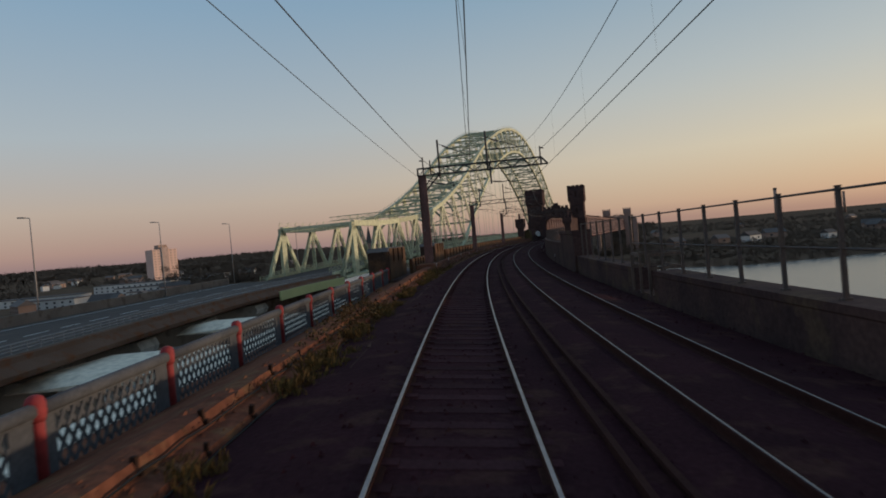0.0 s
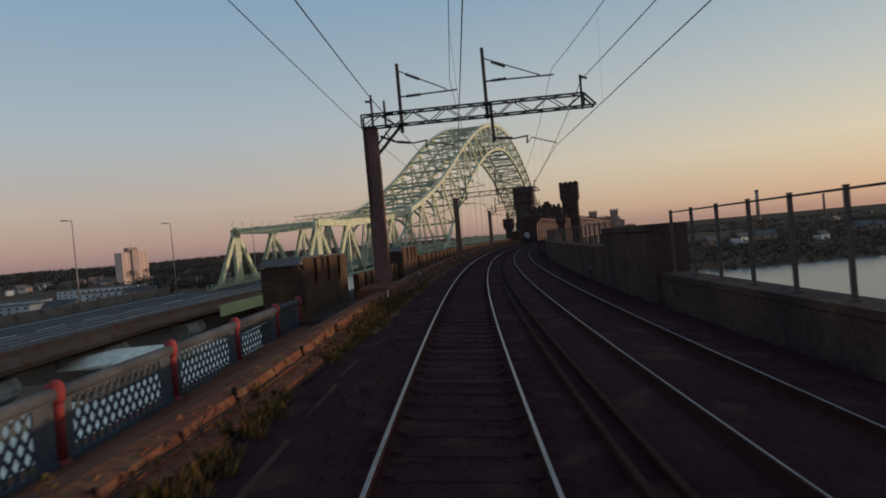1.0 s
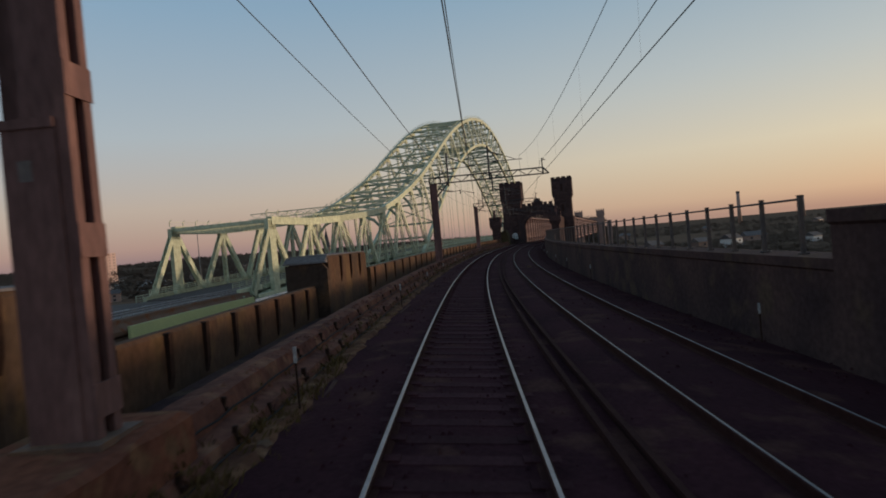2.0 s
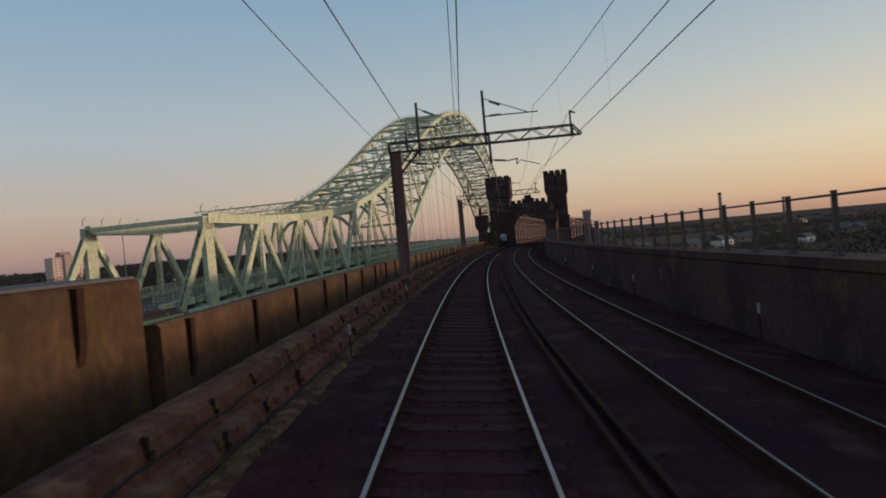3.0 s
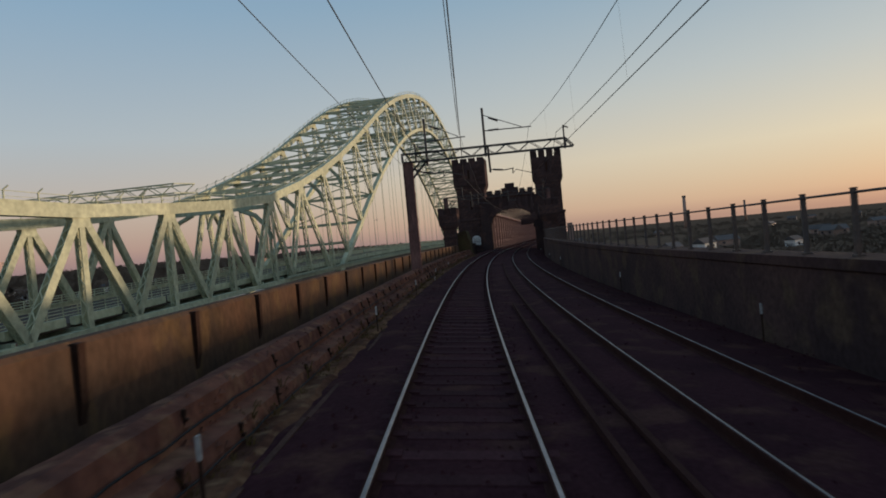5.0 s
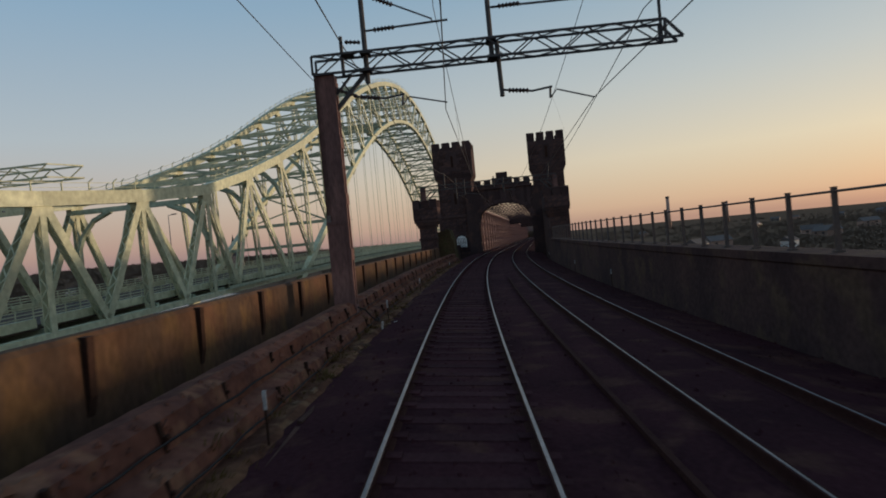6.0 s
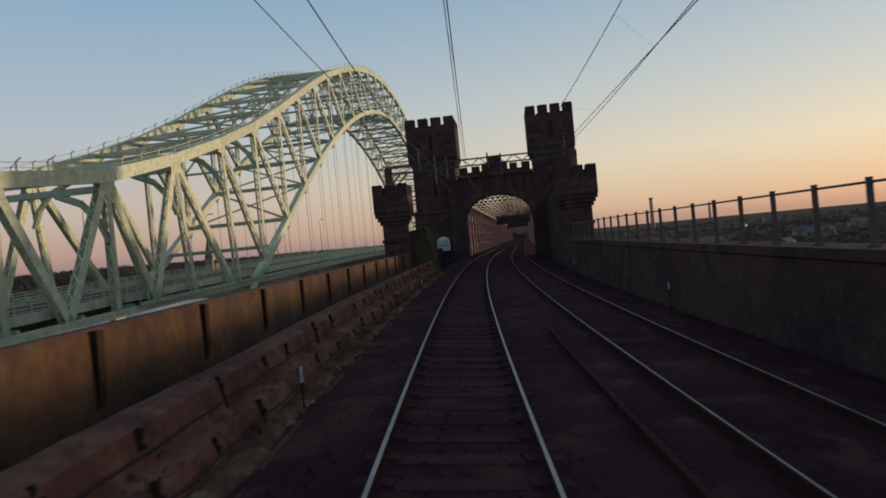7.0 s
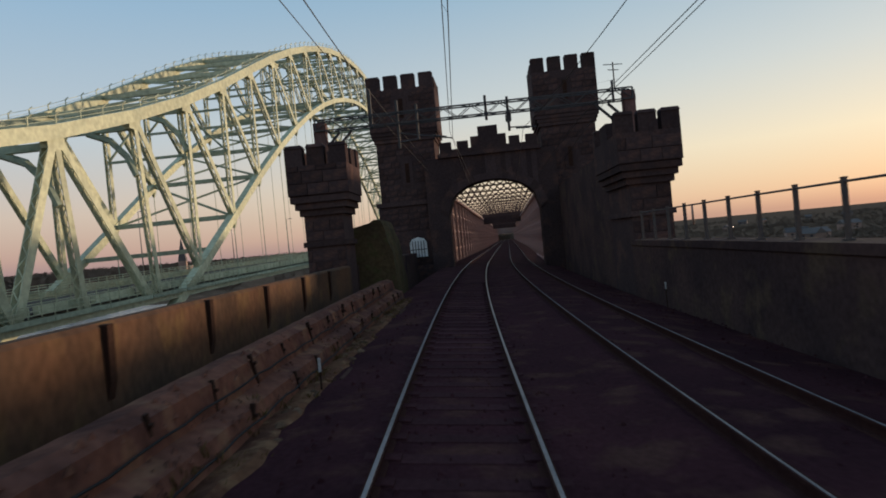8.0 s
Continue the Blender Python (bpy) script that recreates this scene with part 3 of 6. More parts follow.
def build_bridge():
    t = thing("arch_bridge", A(70, 9, -20), "pale green steel through-arch road bridge with trussed side spans", "bridge")
    nodes = SIDE_NODES + MAIN_NODES
    nodes = nodes + [2 * CROWN - a for a in reversed(nodes[:-1])]
    last = len(nodes) - 1
    across, up = Vector(B_LEFT), Vector((0, 0, 1))

    def low_at(a):
        """The lower end of a post: the arch rib where it is above the deck, else the deck's edge."""
        return max(deck_z(a), low_z(a)) if 90 < a < 2 * CROWN - 90 else deck_z(a)
    for o in (0.0, B_WIDE):
        for i, a in enumerate(nodes):
            pt = A(a, o, top_z(a))
            if i < last:
                q = A(nodes[i + 1], o, top_z(nodes[i + 1]))
                part("top_chord", Shape().bar(pt - B_DIR * 0.05, q, 1.25, 0.9, across), GREEN, t)
            side = a < 65 or a > 2 * CROWN - 65
            if side:
                prev = nodes[i - 1] if i else a - 14.7
                nxt = nodes[i + 1] if i < last else a + 14.7
                for fa in ((prev + a) / 2, (a + nxt) / 2):
                    part("diagonal", laced(A(fa, o, deck_z(fa)), pt, 0.62, 0.85, B_DIR), GREEN, t)
            elif a < CROWN and nodes[i + 1] < CROWN + 1:
                b = nodes[i + 1]
                part("diagonal", laced(A(b, o, low_at(b)), pt, 0.62, 0.8, B_DIR), GREEN, t)
            elif a > CROWN and nodes[i - 1] > CROWN - 1:
                b = nodes[i - 1]
                part("diagonal", Shape().bar(A(b, o, low_at(b)), pt, 0.7, 0.6, across), GREEN, t)
            if 65 < a < 80:
                part("diagonal", laced(A(67.5, o, deck_z(67.5)), pt, 0.62, 0.85, B_DIR), GREEN, t)
            foot = a + (2.0 if 65 < a < 90 else -2.0 if 2 * CROWN - 90 < a < 2 * CROWN - 65 else 0.0)
            part("post", laced(A(foot, o, low_at(foot)), pt, 0.6, 0.7, B_DIR) if i else Shape().bar(A(a, o, deck_z(a)), pt, 1.9, 0.7, across), GREEN, t)
            part("gusset", Shape().bar(pt - B_DIR * 1.1 - up * 0.6, pt + B_DIR * 1.1 - up * 0.6, 1.7, 0.7, across), GREEN, t)
            if 90 < a < 2 * CROWN - 90:
                pl = A(a, o, low_z(a))
                part("gusset", Shape().bar(pl - B_DIR * 0.8 + up * 0.3, pl + B_DIR * 0.8 + up * 0.5, 1.2, 0.7, across), GREEN, t)
                if a > 105 and a < 2 * CROWN - 105:
                    hg = part("hanger", Shape().tube([pl - up * 1.6, A(a, o, deck_z(a))], 0.06, 5), GREEN_D, t)
                    part("hanger_socket", Shape().tube([pl - up * 0.4, pl - up * 1.0, pl - up * 1.7], [0.5, 0.42, 0.15], 6), GREEN_D, hg)
        ribs = [88.0] + [a for a in nodes if 92 < a < 2 * CROWN - 92] + [2 * CROWN - 88.0]
        for a0, a1 in zip(ribs, ribs[1:]):
            part("arch_rib", Shape().bar(A(a0, o, low_z(a0)), A(a1, o, low_z(a1)), 1.1, 0.95, across), GREEN, t)
        chord = spans(-4.4, 2 * CROWN + 4.4, 14.0)
        for a0, a1 in zip(chord, chord[1:]):
            part("bottom_chord", Shape().bar(A(a0, o, deck_z(a0) - 0.3), A(a1, o, deck_z(a1) - 0.3), 0.6, 0.8, across), GREEN, t)
        # rail along the top chord
        rail = Shape()
        step = spans(1, 2 * CROWN - 1, 3.7)
        for x in step:
            rail.bar(A(x, o, top_z(x) + 0.6), A(x, o, top_z(x) + 1.5), 0.10, 0.10, across)
            rail.bar(A(x, o, top_z(x) + 1.5), A(x + 0.3, o - 0.25, top_z(x) + 1.85), 0.09, 0.09, across)
        for x0, x1 in zip(step, step[1:]):
            rail.bar(A(x0, o, top_z(x0) + 1.45), A(x1, o, top_z(x1) + 1.45), 0.05, 0.05, across)
            rail.bar(A(x0, o, top_z(x0) + 1.0), A(x1, o, top_z(x1) + 1.0), 0.035, 0.035, across)
        part("chord_rail", rail, GREEN, t)
    # sway and wind bracing between the two trusses
    for i, a in enumerate(nodes):
        side = a < 50 or a > 2 * CROWN - 50
        if not side or i in (0, last):
            part("top_strut", laced(A(a, 0, top_z(a)), A(a, B_WIDE, top_z(a)), 0.6, 0.6, up, 1.2), GREEN, t)
        if not side and i < last:
            b = nodes[i + 1]
            mid = A((a + b) / 2, B_WIDE / 2, (top_z(a) + top_z(b)) / 2)
            for o0 in (0, B_WIDE):
                part("wind_brace", Shape().bar(A(a, o0, top_z(a)), mid, 0.32, 0.32), GREEN_D, t)
                part("wind_brace", Shape().bar(A(b, o0, top_z(b)), mid, 0.32, 0.32), GREEN_D, t)
        if 105 < a < 2 * CROWN - 105:
            part("rib_strut", laced(A(a, 0, low_z(a)), A(a, B_WIDE, low_z(a)), 0.6, 0.6, up, 1.2), GREEN_D, t)
            if a + 14 < 2 * CROWN - 105:
                b = nodes[i + 1]
                mid = A((a + b) / 2, B_WIDE / 2, (low_z(a) + low_z(b)) / 2)
                for o0 in (0, B_WIDE):
                    part("wind_brace", Shape().bar(A(a, o0, low_z(a)), mid, 0.3, 0.3), GREEN_D, t)
                    part("wind_brace", Shape().bar(A(b, o0, low_z(b)), mid, 0.3, 0.3), GREEN_D, t)
            # cross bracing in the upright frames between top chord and rib
            if top_z(a) - low_z(a) > 6:
                zm = (top_z(a) + low_z(a)) / 2
                part("sway_strut", Shape().bar(A(a, 0, zm), A(a, B_WIDE, zm), 0.35, 0.35), GREEN_D, t)
                for o0 in (0, B_WIDE):
                    part("sway_brace", Shape().bar(A(a, o0, zm), A(a, B_WIDE / 2, top_z(a)), 0.26, 0.26), GREEN_D, t)
    # portal frames with curved knees where the arch rises through the deck
    for a in (60.5, 74.3, 87.7, 100.6):
        z = top_z(a) - 1.2
        part("sway_strut", Shape().bar(A(a, 0, z), A(a, B_WIDE, z), 0.6, 0.6), GREEN_D, t)
        for o0, k in ((0, 1), (B_WIDE, -1)):
            part("knee", Shape().tube([A(a, o0, z - 5.4), A(a, o0 + k * 0.9, z - 3.2), A(a, o0 + k * 2.6, z - 1.3), A(a, o0 + k * 5.2, z - 0.2)], 0.36, 6), GREEN_D, t)
    part("sway_strut", Shape().bar(A(105.0, 0, 3.3), A(105.0, B_WIDE, 3.3), 0.55, 0.55), GREEN_D, t)
    # deck: slab, cross girders, edge panels and rails
    st = spans(-8, 2 * CROWN + 8, 8)
    slab = Shape()
    slab.sweep([[A(a, 1.2, deck_z(a) + 0.3), A(a, B_WIDE - 1.2, deck_z(a) + 0.3), A(a, B_WIDE - 1.2, deck_z(a) + 0.75), A(a, 1.2, deck_z(a) + 0.75)] for a in st])
    part("deck", slab, ASPHALT, t)
    for a in st:
        part("cross_girder", Shape().bar(A(a, 0, deck_z(a) - 0.2), A(a, B_WIDE, deck_z(a) - 0.2), 0.4, 1.0), GREEN_D, t)
    for o in (-0.75, B_WIDE + 0.75):
        for a0, a1 in zip(st, st[1:]):
            if a0 > 60 or o > 5:
                part("edge_panel", Shape().bar(A(a0, o, deck_z(a0) + 0.2), A(a1 - 0.15, o, deck_z(a1) + 0.2), 0.12, 0.42, Vector((0, 0, 1))), GREEN_D, t)
                rail = Shape()
                for z in (0.75, 1.1, 1.5):
                    rail.bar(A(a0, o, deck_z(a0) + z), A(a1, o, deck_z(a1) + z), 0.07, 0.08)
                for j in range(5):
                    b = a0 + (a1 - a0) * j / 5
                    rail.bar(A(b, o, deck_z(b) + 0.3), A(b, o, deck_z(b) + 1.5), 0.08, 0.08)
                part("footway_rail", rail, GREEN, t)
    for o in (0.95, B_WIDE - 0.95):
        for a0, a1 in zip(st, st[1:]):
            part("kerb_panel", Shape().bar(A(a0, o, deck_z(a0) + 0.95), A(a1 - 1.1, o, deck_z(a1) + 0.95), 0.5, 0.75, Vector((0, 0, 1))), GREEN, t)
        fence = Shape()
        o += 0.9 if o < 5 else -0.9
        for a0, a1 in zip(st, st[1:]):
            for k in (1.45, 1.75, 2.05, 2.35):
                fence.bar(A(a0, o, deck_z(a0) + k), A(a1, o, deck_z(a1) + k), 0.07, 0.09)
            for j in range(4):
                b = a0 + (a1 - a0) * j / 4
                fence.bar(A(b, o, deck_z(b) + 1.2), A(b, o, deck_z(b) + 2.35), 0.09, 0.09)
        part("deck_railing", fence, GREEN, t)
    # maintenance traveller lying across the top chords
    trav = Shape()
    for a in (30.5, 35.0):
        for z in (1.7, 2.8):
            trav.bar(A(a, -1.8, top_z(a) + z), A(a, B_WIDE + 1.5, top_z(a) + z), 0.14, 0.14)
        for j in range(14):
            o0, o1 = -1.8 + 1.57 * j, -1.8 + 1.57 * (j + 1)
            z0, z1 = (1.7, 2.8) if j % 2 else (2.8, 1.7)
            trav.bar(A(a, o0, top_z(a) + z0), A(a, o1, top_z(a) + z1), 0.08, 0.08)
    for j in range(8):
        o0 = -1.8 + 2.9 * j
        trav.bar(A(30.5, o0, top_z(30.5) + 2.8), A(35, o0, top_z(35) + 2.8), 0.1, 0.1)
        trav.bar(A(30.5, o0, top_z(30.5) + 1.7), A(35, o0, top_z(35) + 1.7), 0.1, 0.1)
    part("maintenance_traveller", trav, GREEN, t, "pale green lattice traveller across the chords")
    # river piers
    for a in (71.5, 2 * CROWN - 71.5):
        for o in (0, B_WIDE):
            part("pier", Shape().hexa([A(a - 3, o - 3, -30), A(a + 3, o - 3, -30), A(a + 3, o + 3, -30), A(a - 3, o + 3, -30), A(a - 2.4, o - 1.2, deck_z(a) - 1.6), A(a + 2.4, o - 1.2, deck_z(a) - 1.6), A(a + 2.4, o + 2.2, deck_z(a) - 1.6), A(a - 2.4, o + 2.2, deck_z(a) - 1.6)]), CONCRETE, t)
    part("abutment", Shape().hexa([A(-12, -2, -30), A(-7, -2, -30), A(-7, 20.6, -30), A(-12, 20.6, -30), A(-12, -2, -6.2), A(-7, -2, -6.2), A(-7, 20.6, -6.2), A(-12, 20.6, -6.2)]), CONCRETE, t)


build_bridge()

# ---- the approach road on its viaduct, flaring towards the railway ----
EDGE_IN = [(-26.0, -70.0), (-27.0, -40.0), (-28.5, 0.0), (-30.8, 38.0), (-31.8, 58.0), (-32.2, 74.0), (-31.6, 95.0), (-28.6, 118.0), (-25.0, 132.5)]
EDGE_OUT = [(-49.0, -70.0), (-50.0, -40.0), (-50.5, 0.0), (-51.0, 38.0), (-51.0, 58.0), (-50.8, 74.0), (-50.4, 95.0), (-49.6, 118.0), (-48.0, 132.5)]


def road_edge(pts, k):
    n = len(pts) - 1
    f = min(max(k, 0.0), 0.9999) * n
    i = int(f)
    f -= i
    a, b, c, d = [Vector((*pts[max(0, min(n, j))], 0)) for j in (i - 1, i, i + 1, i + 2)]
    return 0.5 * ((2 * b) + (c - a) * f + (2 * a - 5 * b + 4 * c - d) * f * f + (3 * b - a - 3 * c + d) * f ** 3)


def road_z(y):
    return -3.35 - 0.15 * max(0.0, min(1.0, (133 - y) / 30))


def R(k, m, z, outer=False):
    """A place on the road: m metres to the left of its near edge (or right of the far edge)."""
    p, q = road_edge(EDGE_IN, k), road_edge(EDGE_OUT, k)
    d = (q - p).normalized()
    r = q - d * m if outer else p + d * m
    return r + Vector((0, 0, road_z(r.y) + z))


def road_strip(profile, k0=0.0, k1=1.0, n=60, outer=False):
    sh = Shape()
    sh.sweep([[R(k0 + (k1 - k0) * i / n, u, z, outer) for u, z in profile] for i in range(n + 1)])
    return sh


def build_road():
    sh = Shape()
    sh.sweep([[R(i / 60, 0, -0.9), R(i / 60, 0, 0), R(i / 60, 0, 0, True), R(i / 60, 0, -0.9, True)] for i in range(61)])
    solid("road", sh, ASPHALT, "grey asphalt dual road on a concrete viaduct", "road", kind="structure")
    for m, w in ((2.3, 0.12),):
        solid("road_marking", road_strip([(m, 0.004), (m + w, 0.004), (m + w, 0.012), (m, 0.012)]), WHITE, "white painted line along the road", "road marking", kind="structure")
    solid("road_marking", road_strip([(2.2, 0.004), (2.4, 0.004), (2.4, 0.012), (2.2, 0.012)], outer=True), WHITE, "white painted line along the road", "road marking", kind="structure")
    dash = Shape()
    for i in range(22):
        k = i / 22
        dash.sweep([[R(k + j * 0.014, u, z) for u, z in ((8.6, 0.004), (8.78, 0.004), (8.78, 0.012), (8.6, 0.012))] for j in (0, 1, 2)])
    solid("road_marking", dash, WHITE, "broken white lane line on the road", "road marking", kind="structure")
    solid("road_kerb", road_strip([(0.02, 0.0), (0.5, 0.0), (0.5, 0.16), (0.02, 0.18)]), CONCRETE, "low concrete kerb at the road's edge", "kerb", kind="structure")
    solid("road_edge_beam", road_strip([(0.0, -1.3), (0.0, 0.15), (-0.4, 0.1), (-0.5, -0.3), (-1.25, -0.95), (-1.2, -1.35)]), EDGEBEAM, "rust-stained concrete edge beam of the road viaduct", "edge beam", kind="structure")
    solid("road_parapet", road_strip([(0.0, -1.0), (-0.6, -1.0), (-0.6, 1.25), (-0.2, 1.3), (0.0, 1.25)], outer=True), CONCRETE, "low grey concrete parapet beside the road", "parapet", kind="structure")
    for m in (2.0, 8.0, 14.0):
        solid("road_girder", road_strip([(m, -2.2), (m + 0.5, -2.2), (m + 0.5, -0.9), (m, -0.9)]), RUST, "rusty brown girder under the road deck", "girder", kind="structure")
    solid("end_girder", road_strip([(-1.6, -2.1), (-1.3, -2.1), (-1.3, -0.6), (-1.6, -0.6)], 0.795, 0.985, 12), GREENLIME, "pale green plate girder at the road bridge's end", "girder", kind="structure")
    # a low two-rail guard along the near edge
    g = thing("guard_rail", R(0.6, 0.8, 0.0), "low grey three-rail guard along the road's near edge", "guard rail")
    for z in (0.3, 0.55, 0.8):
        part("rail", Shape().tube([R(i / 60, 0.8, z) for i in range(61)], 0.05, 5), LAMPPOST, g)
    gp = Shape().box(-0.03, 0.03, -0.03, 0.03, 0.0, 0.84).mesh("post", LAMPPOST)
    for i in range(66):
        part("post", gp, None, g, at=Matrix.Translation(R(0.3 + 0.0106 * i, 0.8, 0.0)))
    # pale crossheads and columns of the viaduct
    for k in (0.3, 0.43, 0.565, 0.685, 0.785):
        t = thing("viaduct_pier", R(k, 8, -16.0), "pale concrete viaduct pier with a wide sloping crosshead", "bridge pier", "piers of the road viaduct")
        f = (R(k + 0.01, 0, 0) - R(k - 0.01, 0, 0))
        f.z = 0
        f.normalize()
        head = Shape()
        prof = [(18.0, -2.25), (1.2, -2.25), (0.8, -3.0), (1.0, -3.6), (3.0, -5.2), (18.0, -5.2)]
        head.sweep([[R(k, u, z) + f * d for u, z in prof] for d in (-2.2, 2.2)])
        part("crosshead", head, PALECONC, t)
        for u in (4, 15):
            part("column", Shape().tube([R(k, u, -24), R(k, u, -5.1)], 1.1, 14), PALECONC, t, smooth=True)


build_road()


def street_lamp(base, towards, h=12.0):
    t = thing("street_lamp", base, "tall slim grey street lamp at the road's edge", "street lamp", "lamps along the road")
    b, d = Vector(base), Vector(towards)
    part("pole", Shape().tube([b, b + Vector((0, 0, h * 0.5)), b + Vector((0, 0, h))], [0.11, 0.085, 0.055], 8), LAMPPOST, t, smooth=True)
    am = part("arm", Shape().tube([b + Vector((0, 0, h)), b + Vector((0, 0, h + 0.12)) + d * 0.8], 0.05, 6), LAMPPOST, t)
    part("lantern", Shape().bar(b + Vector((0, 0, h + 0.1)) + d * 0.6, b + Vector((0, 0, h + 0.16)) + d * 1.5, 0.34, 0.16), LAMPPOST, am)


for pos in ((-47.2, 133.5), (-49.7, 107.0), (-51.8, 77.3)):
    street_lamp((*pos, road_z(pos[1]) - 0.1), (-1, 0.05, 0), 12.7)
for a, o in ((10, 19.6), (48, 19.6), (85, 19.6), (122, 19.6), (160, 19.6), (200, 19.6)):
    street_lamp(A(a, o, deck_z(a) + 0.5), B_LEFT * (-1 if o > 5 else 1), 11.0)

# ---- the railway: bed, tracks ----
S0, S1 = -30.0, 205.0
FAR_U, FAR_Z, GAUGE = 3.35, 0.12, 1.505
bed = Shape()
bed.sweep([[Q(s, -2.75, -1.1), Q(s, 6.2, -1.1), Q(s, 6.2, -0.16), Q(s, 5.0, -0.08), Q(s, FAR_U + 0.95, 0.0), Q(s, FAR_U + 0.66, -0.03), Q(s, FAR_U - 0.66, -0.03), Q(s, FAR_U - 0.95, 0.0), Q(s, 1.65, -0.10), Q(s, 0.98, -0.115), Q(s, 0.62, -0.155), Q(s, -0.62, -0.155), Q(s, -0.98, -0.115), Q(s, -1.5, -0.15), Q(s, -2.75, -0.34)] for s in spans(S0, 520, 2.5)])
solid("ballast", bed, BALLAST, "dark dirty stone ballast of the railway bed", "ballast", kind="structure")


def scatter_stones():
    """Loose stones that roughen the bed."""
    rng = random.Random(2)
    sh = Shape()
    for _ in range(15000):
        s = rng.uniform(S0, 178)
        u = rng.choice([rng.uniform(-2.7, -1.2), rng.uniform(-0.62, 0.62), rng.uniform(0.95, 2.5), rng.uniform(4.3, 6.1), rng.uniform(-2.7, 6.0)])
        z = -0.15 if abs(u) < 0.62 else -0.115 if u < 1.7 else (-0.08 if u < 2.4 else -0.02 if u < 4.4 else -0.08)
        if u < -1.6:
            z = -0.2 - (-1.6 - u) * 0.12
        if abs(abs(u) - 0.75) < 0.09 or abs(abs(u - FAR_U) - 0.75) < 0.09:
            continue
        p, r = Q(s, u, z), rng.uniform(0.02, 0.045)
        k = len(sh.v)
        for dx, dy, dz in ((1, 0, 0), (-0.5, 0.9, 0), (-0.5, -0.9, 0), (0, 0, 1)):
            sh.v.append((p.x + r * dx * rng.uniform(0.7, 1.3), p.y + r * dy * rng.uniform(0.7, 1.3), p.z + r * dz * rng.uniform(0.6, 1.2) - 0.01))
        sh.f += [(k, k + 1, k + 3), (k + 1, k + 2, k + 3), (k + 2, k, k + 3)]
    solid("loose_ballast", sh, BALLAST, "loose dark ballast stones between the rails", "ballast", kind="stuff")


scatter_stones()


def rail_shapes(u, z, a, b, step=1.5, w=0.017):
    body = along("rail", [(u - 0.075, z - 0.16), (u + 0.075, z - 0.16), (u + 0.06, z - 0.135), (u + 0.012, z - 0.125), (u + 0.012, z - 0.05), (u + 0.036, z - 0.04), (u + 0.036, z - 0.006), (u - 0.036, z - 0.006), (u - 0.036, z - 0.04), (u - 0.012, z - 0.05), (u - 0.012, z - 0.125), (u - 0.06, z - 0.135)], a, b, None, Q, step)
    head = along("head", [(u - w - 0.004, z - 0.006), (u + w + 0.004, z - 0.006), (u + w, z - 0.002), (u - w, z - 0.002)], a, b, None, Q, step)
    return body, head


def build_track(u0, z0, label, shine):
    t = thing("railway_track", P(0, u0, -0.3), label, "railway track", "tracks", "structure")
    for u in (u0 - GAUGE / 2, u0 + GAUGE / 2):
        body, head = rail_shapes(u, z0, S0, 520, 1.5, 0.017 if u0 < 1 else 0.011)
        r = part("rail", body, RAIL_SIDE, t)
        part("rail_head", head, shine, r, "bright worn running surface")
    return t


near_track = build_track(0.0, 0.0, "curved railway track with shiny worn rails", RAIL_TOP)
far_track = build_track(FAR_U, FAR_Z, "second curved railway track with duller rails", RAIL_DULL)

def shoulder():
    """A ragged strip of dry ochre dirt along the foot of the bank."""
    rings = []
    for s in spans(33, 171, 0.3):
        n1, n2 = noise.noise((s * 0.7, 3, 1)), noise.noise((s * 2.3, 8, 4))
        edge = -1.95 - 0.12 * n1 - 0.1 * n2 + 0.09 * noise.noise((s * 5.5, 1, 2))
        ring = [Q(s, -2.7, -0.42), Q(s, edge, -0.26)]
        for i in range(6):
            u = edge + (-2.7 - edge) * i / 5
            ring.append(Q(s, u, -0.142 - 0.152 * (-u - 1.5) + (0.04 if i else -0.04) + 0.03 * noise.noise((s * 1.7, u * 4, 6))))
        rings.append(ring)
    solid("trackside_dirt", Shape().sweep(rings), DIRT, "dry ochre dirt strip along the foot of the bank", "ground", kind="structure")


shoulder()


def edging():
    """A broken line of old boards that holds the ballast back from the bank."""
    rng = random.Random(21)
    t = thing("ballast_edging", P(90, -1.9, -0.3), "broken line of rotten brown boards along the ballast edge", "edging", kind="structure")
    s = 9.0
    while s < 168:
        n = rng.uniform(0.9, 2.8)
        if rng.random() < 0.5:
            u0, u1 = -1.88 + rng.uniform(-0.05, 0.05), -1.88 + rng.uniform(-0.05, 0.05)
            z0, z1 = -0.2 + rng.uniform(-0.035, 0.03), -0.2 + rng.uniform(-0.035, 0.03)
            b = Shape().hexa([Q(s, u0 - 0.035, z0 - 0.16), Q(s, u0 + 0.035, z0 - 0.16), Q(s + n, u1 + 0.035, z1 - 0.16), Q(s + n, u1 - 0.035, z1 - 0.16), Q(s, u0 - 0.03, z0), Q(s, u0 + 0.03, z0 - 0.01), Q(s + n, u1 + 0.03, z1 - 0.01), Q(s + n, u1 - 0.03, z1)])
            part("board", b, OLDBOARD, t)
        s += n + rng.uniform(0.02, 0.5)


edging()

# ---- side walls of the railway ----
def wall(name, profile, a, b, material, label, step=2.0):
    return solid(name, along(name, profile, a, b, material, P, step), material, label, "wall", kind="structure")


# left: bank and cable wall
def cable_bank(s):
    """Height that the bank gains along the line."""
    return 0.003 * (s - 70)


def swell(s):
    """From the low earth bank (0) to the stepped cable bank (1)."""
    f = max(0.0, min(1.0, (s - 23.0) / 12.0))
    return f * f * (3 - 2 * f)


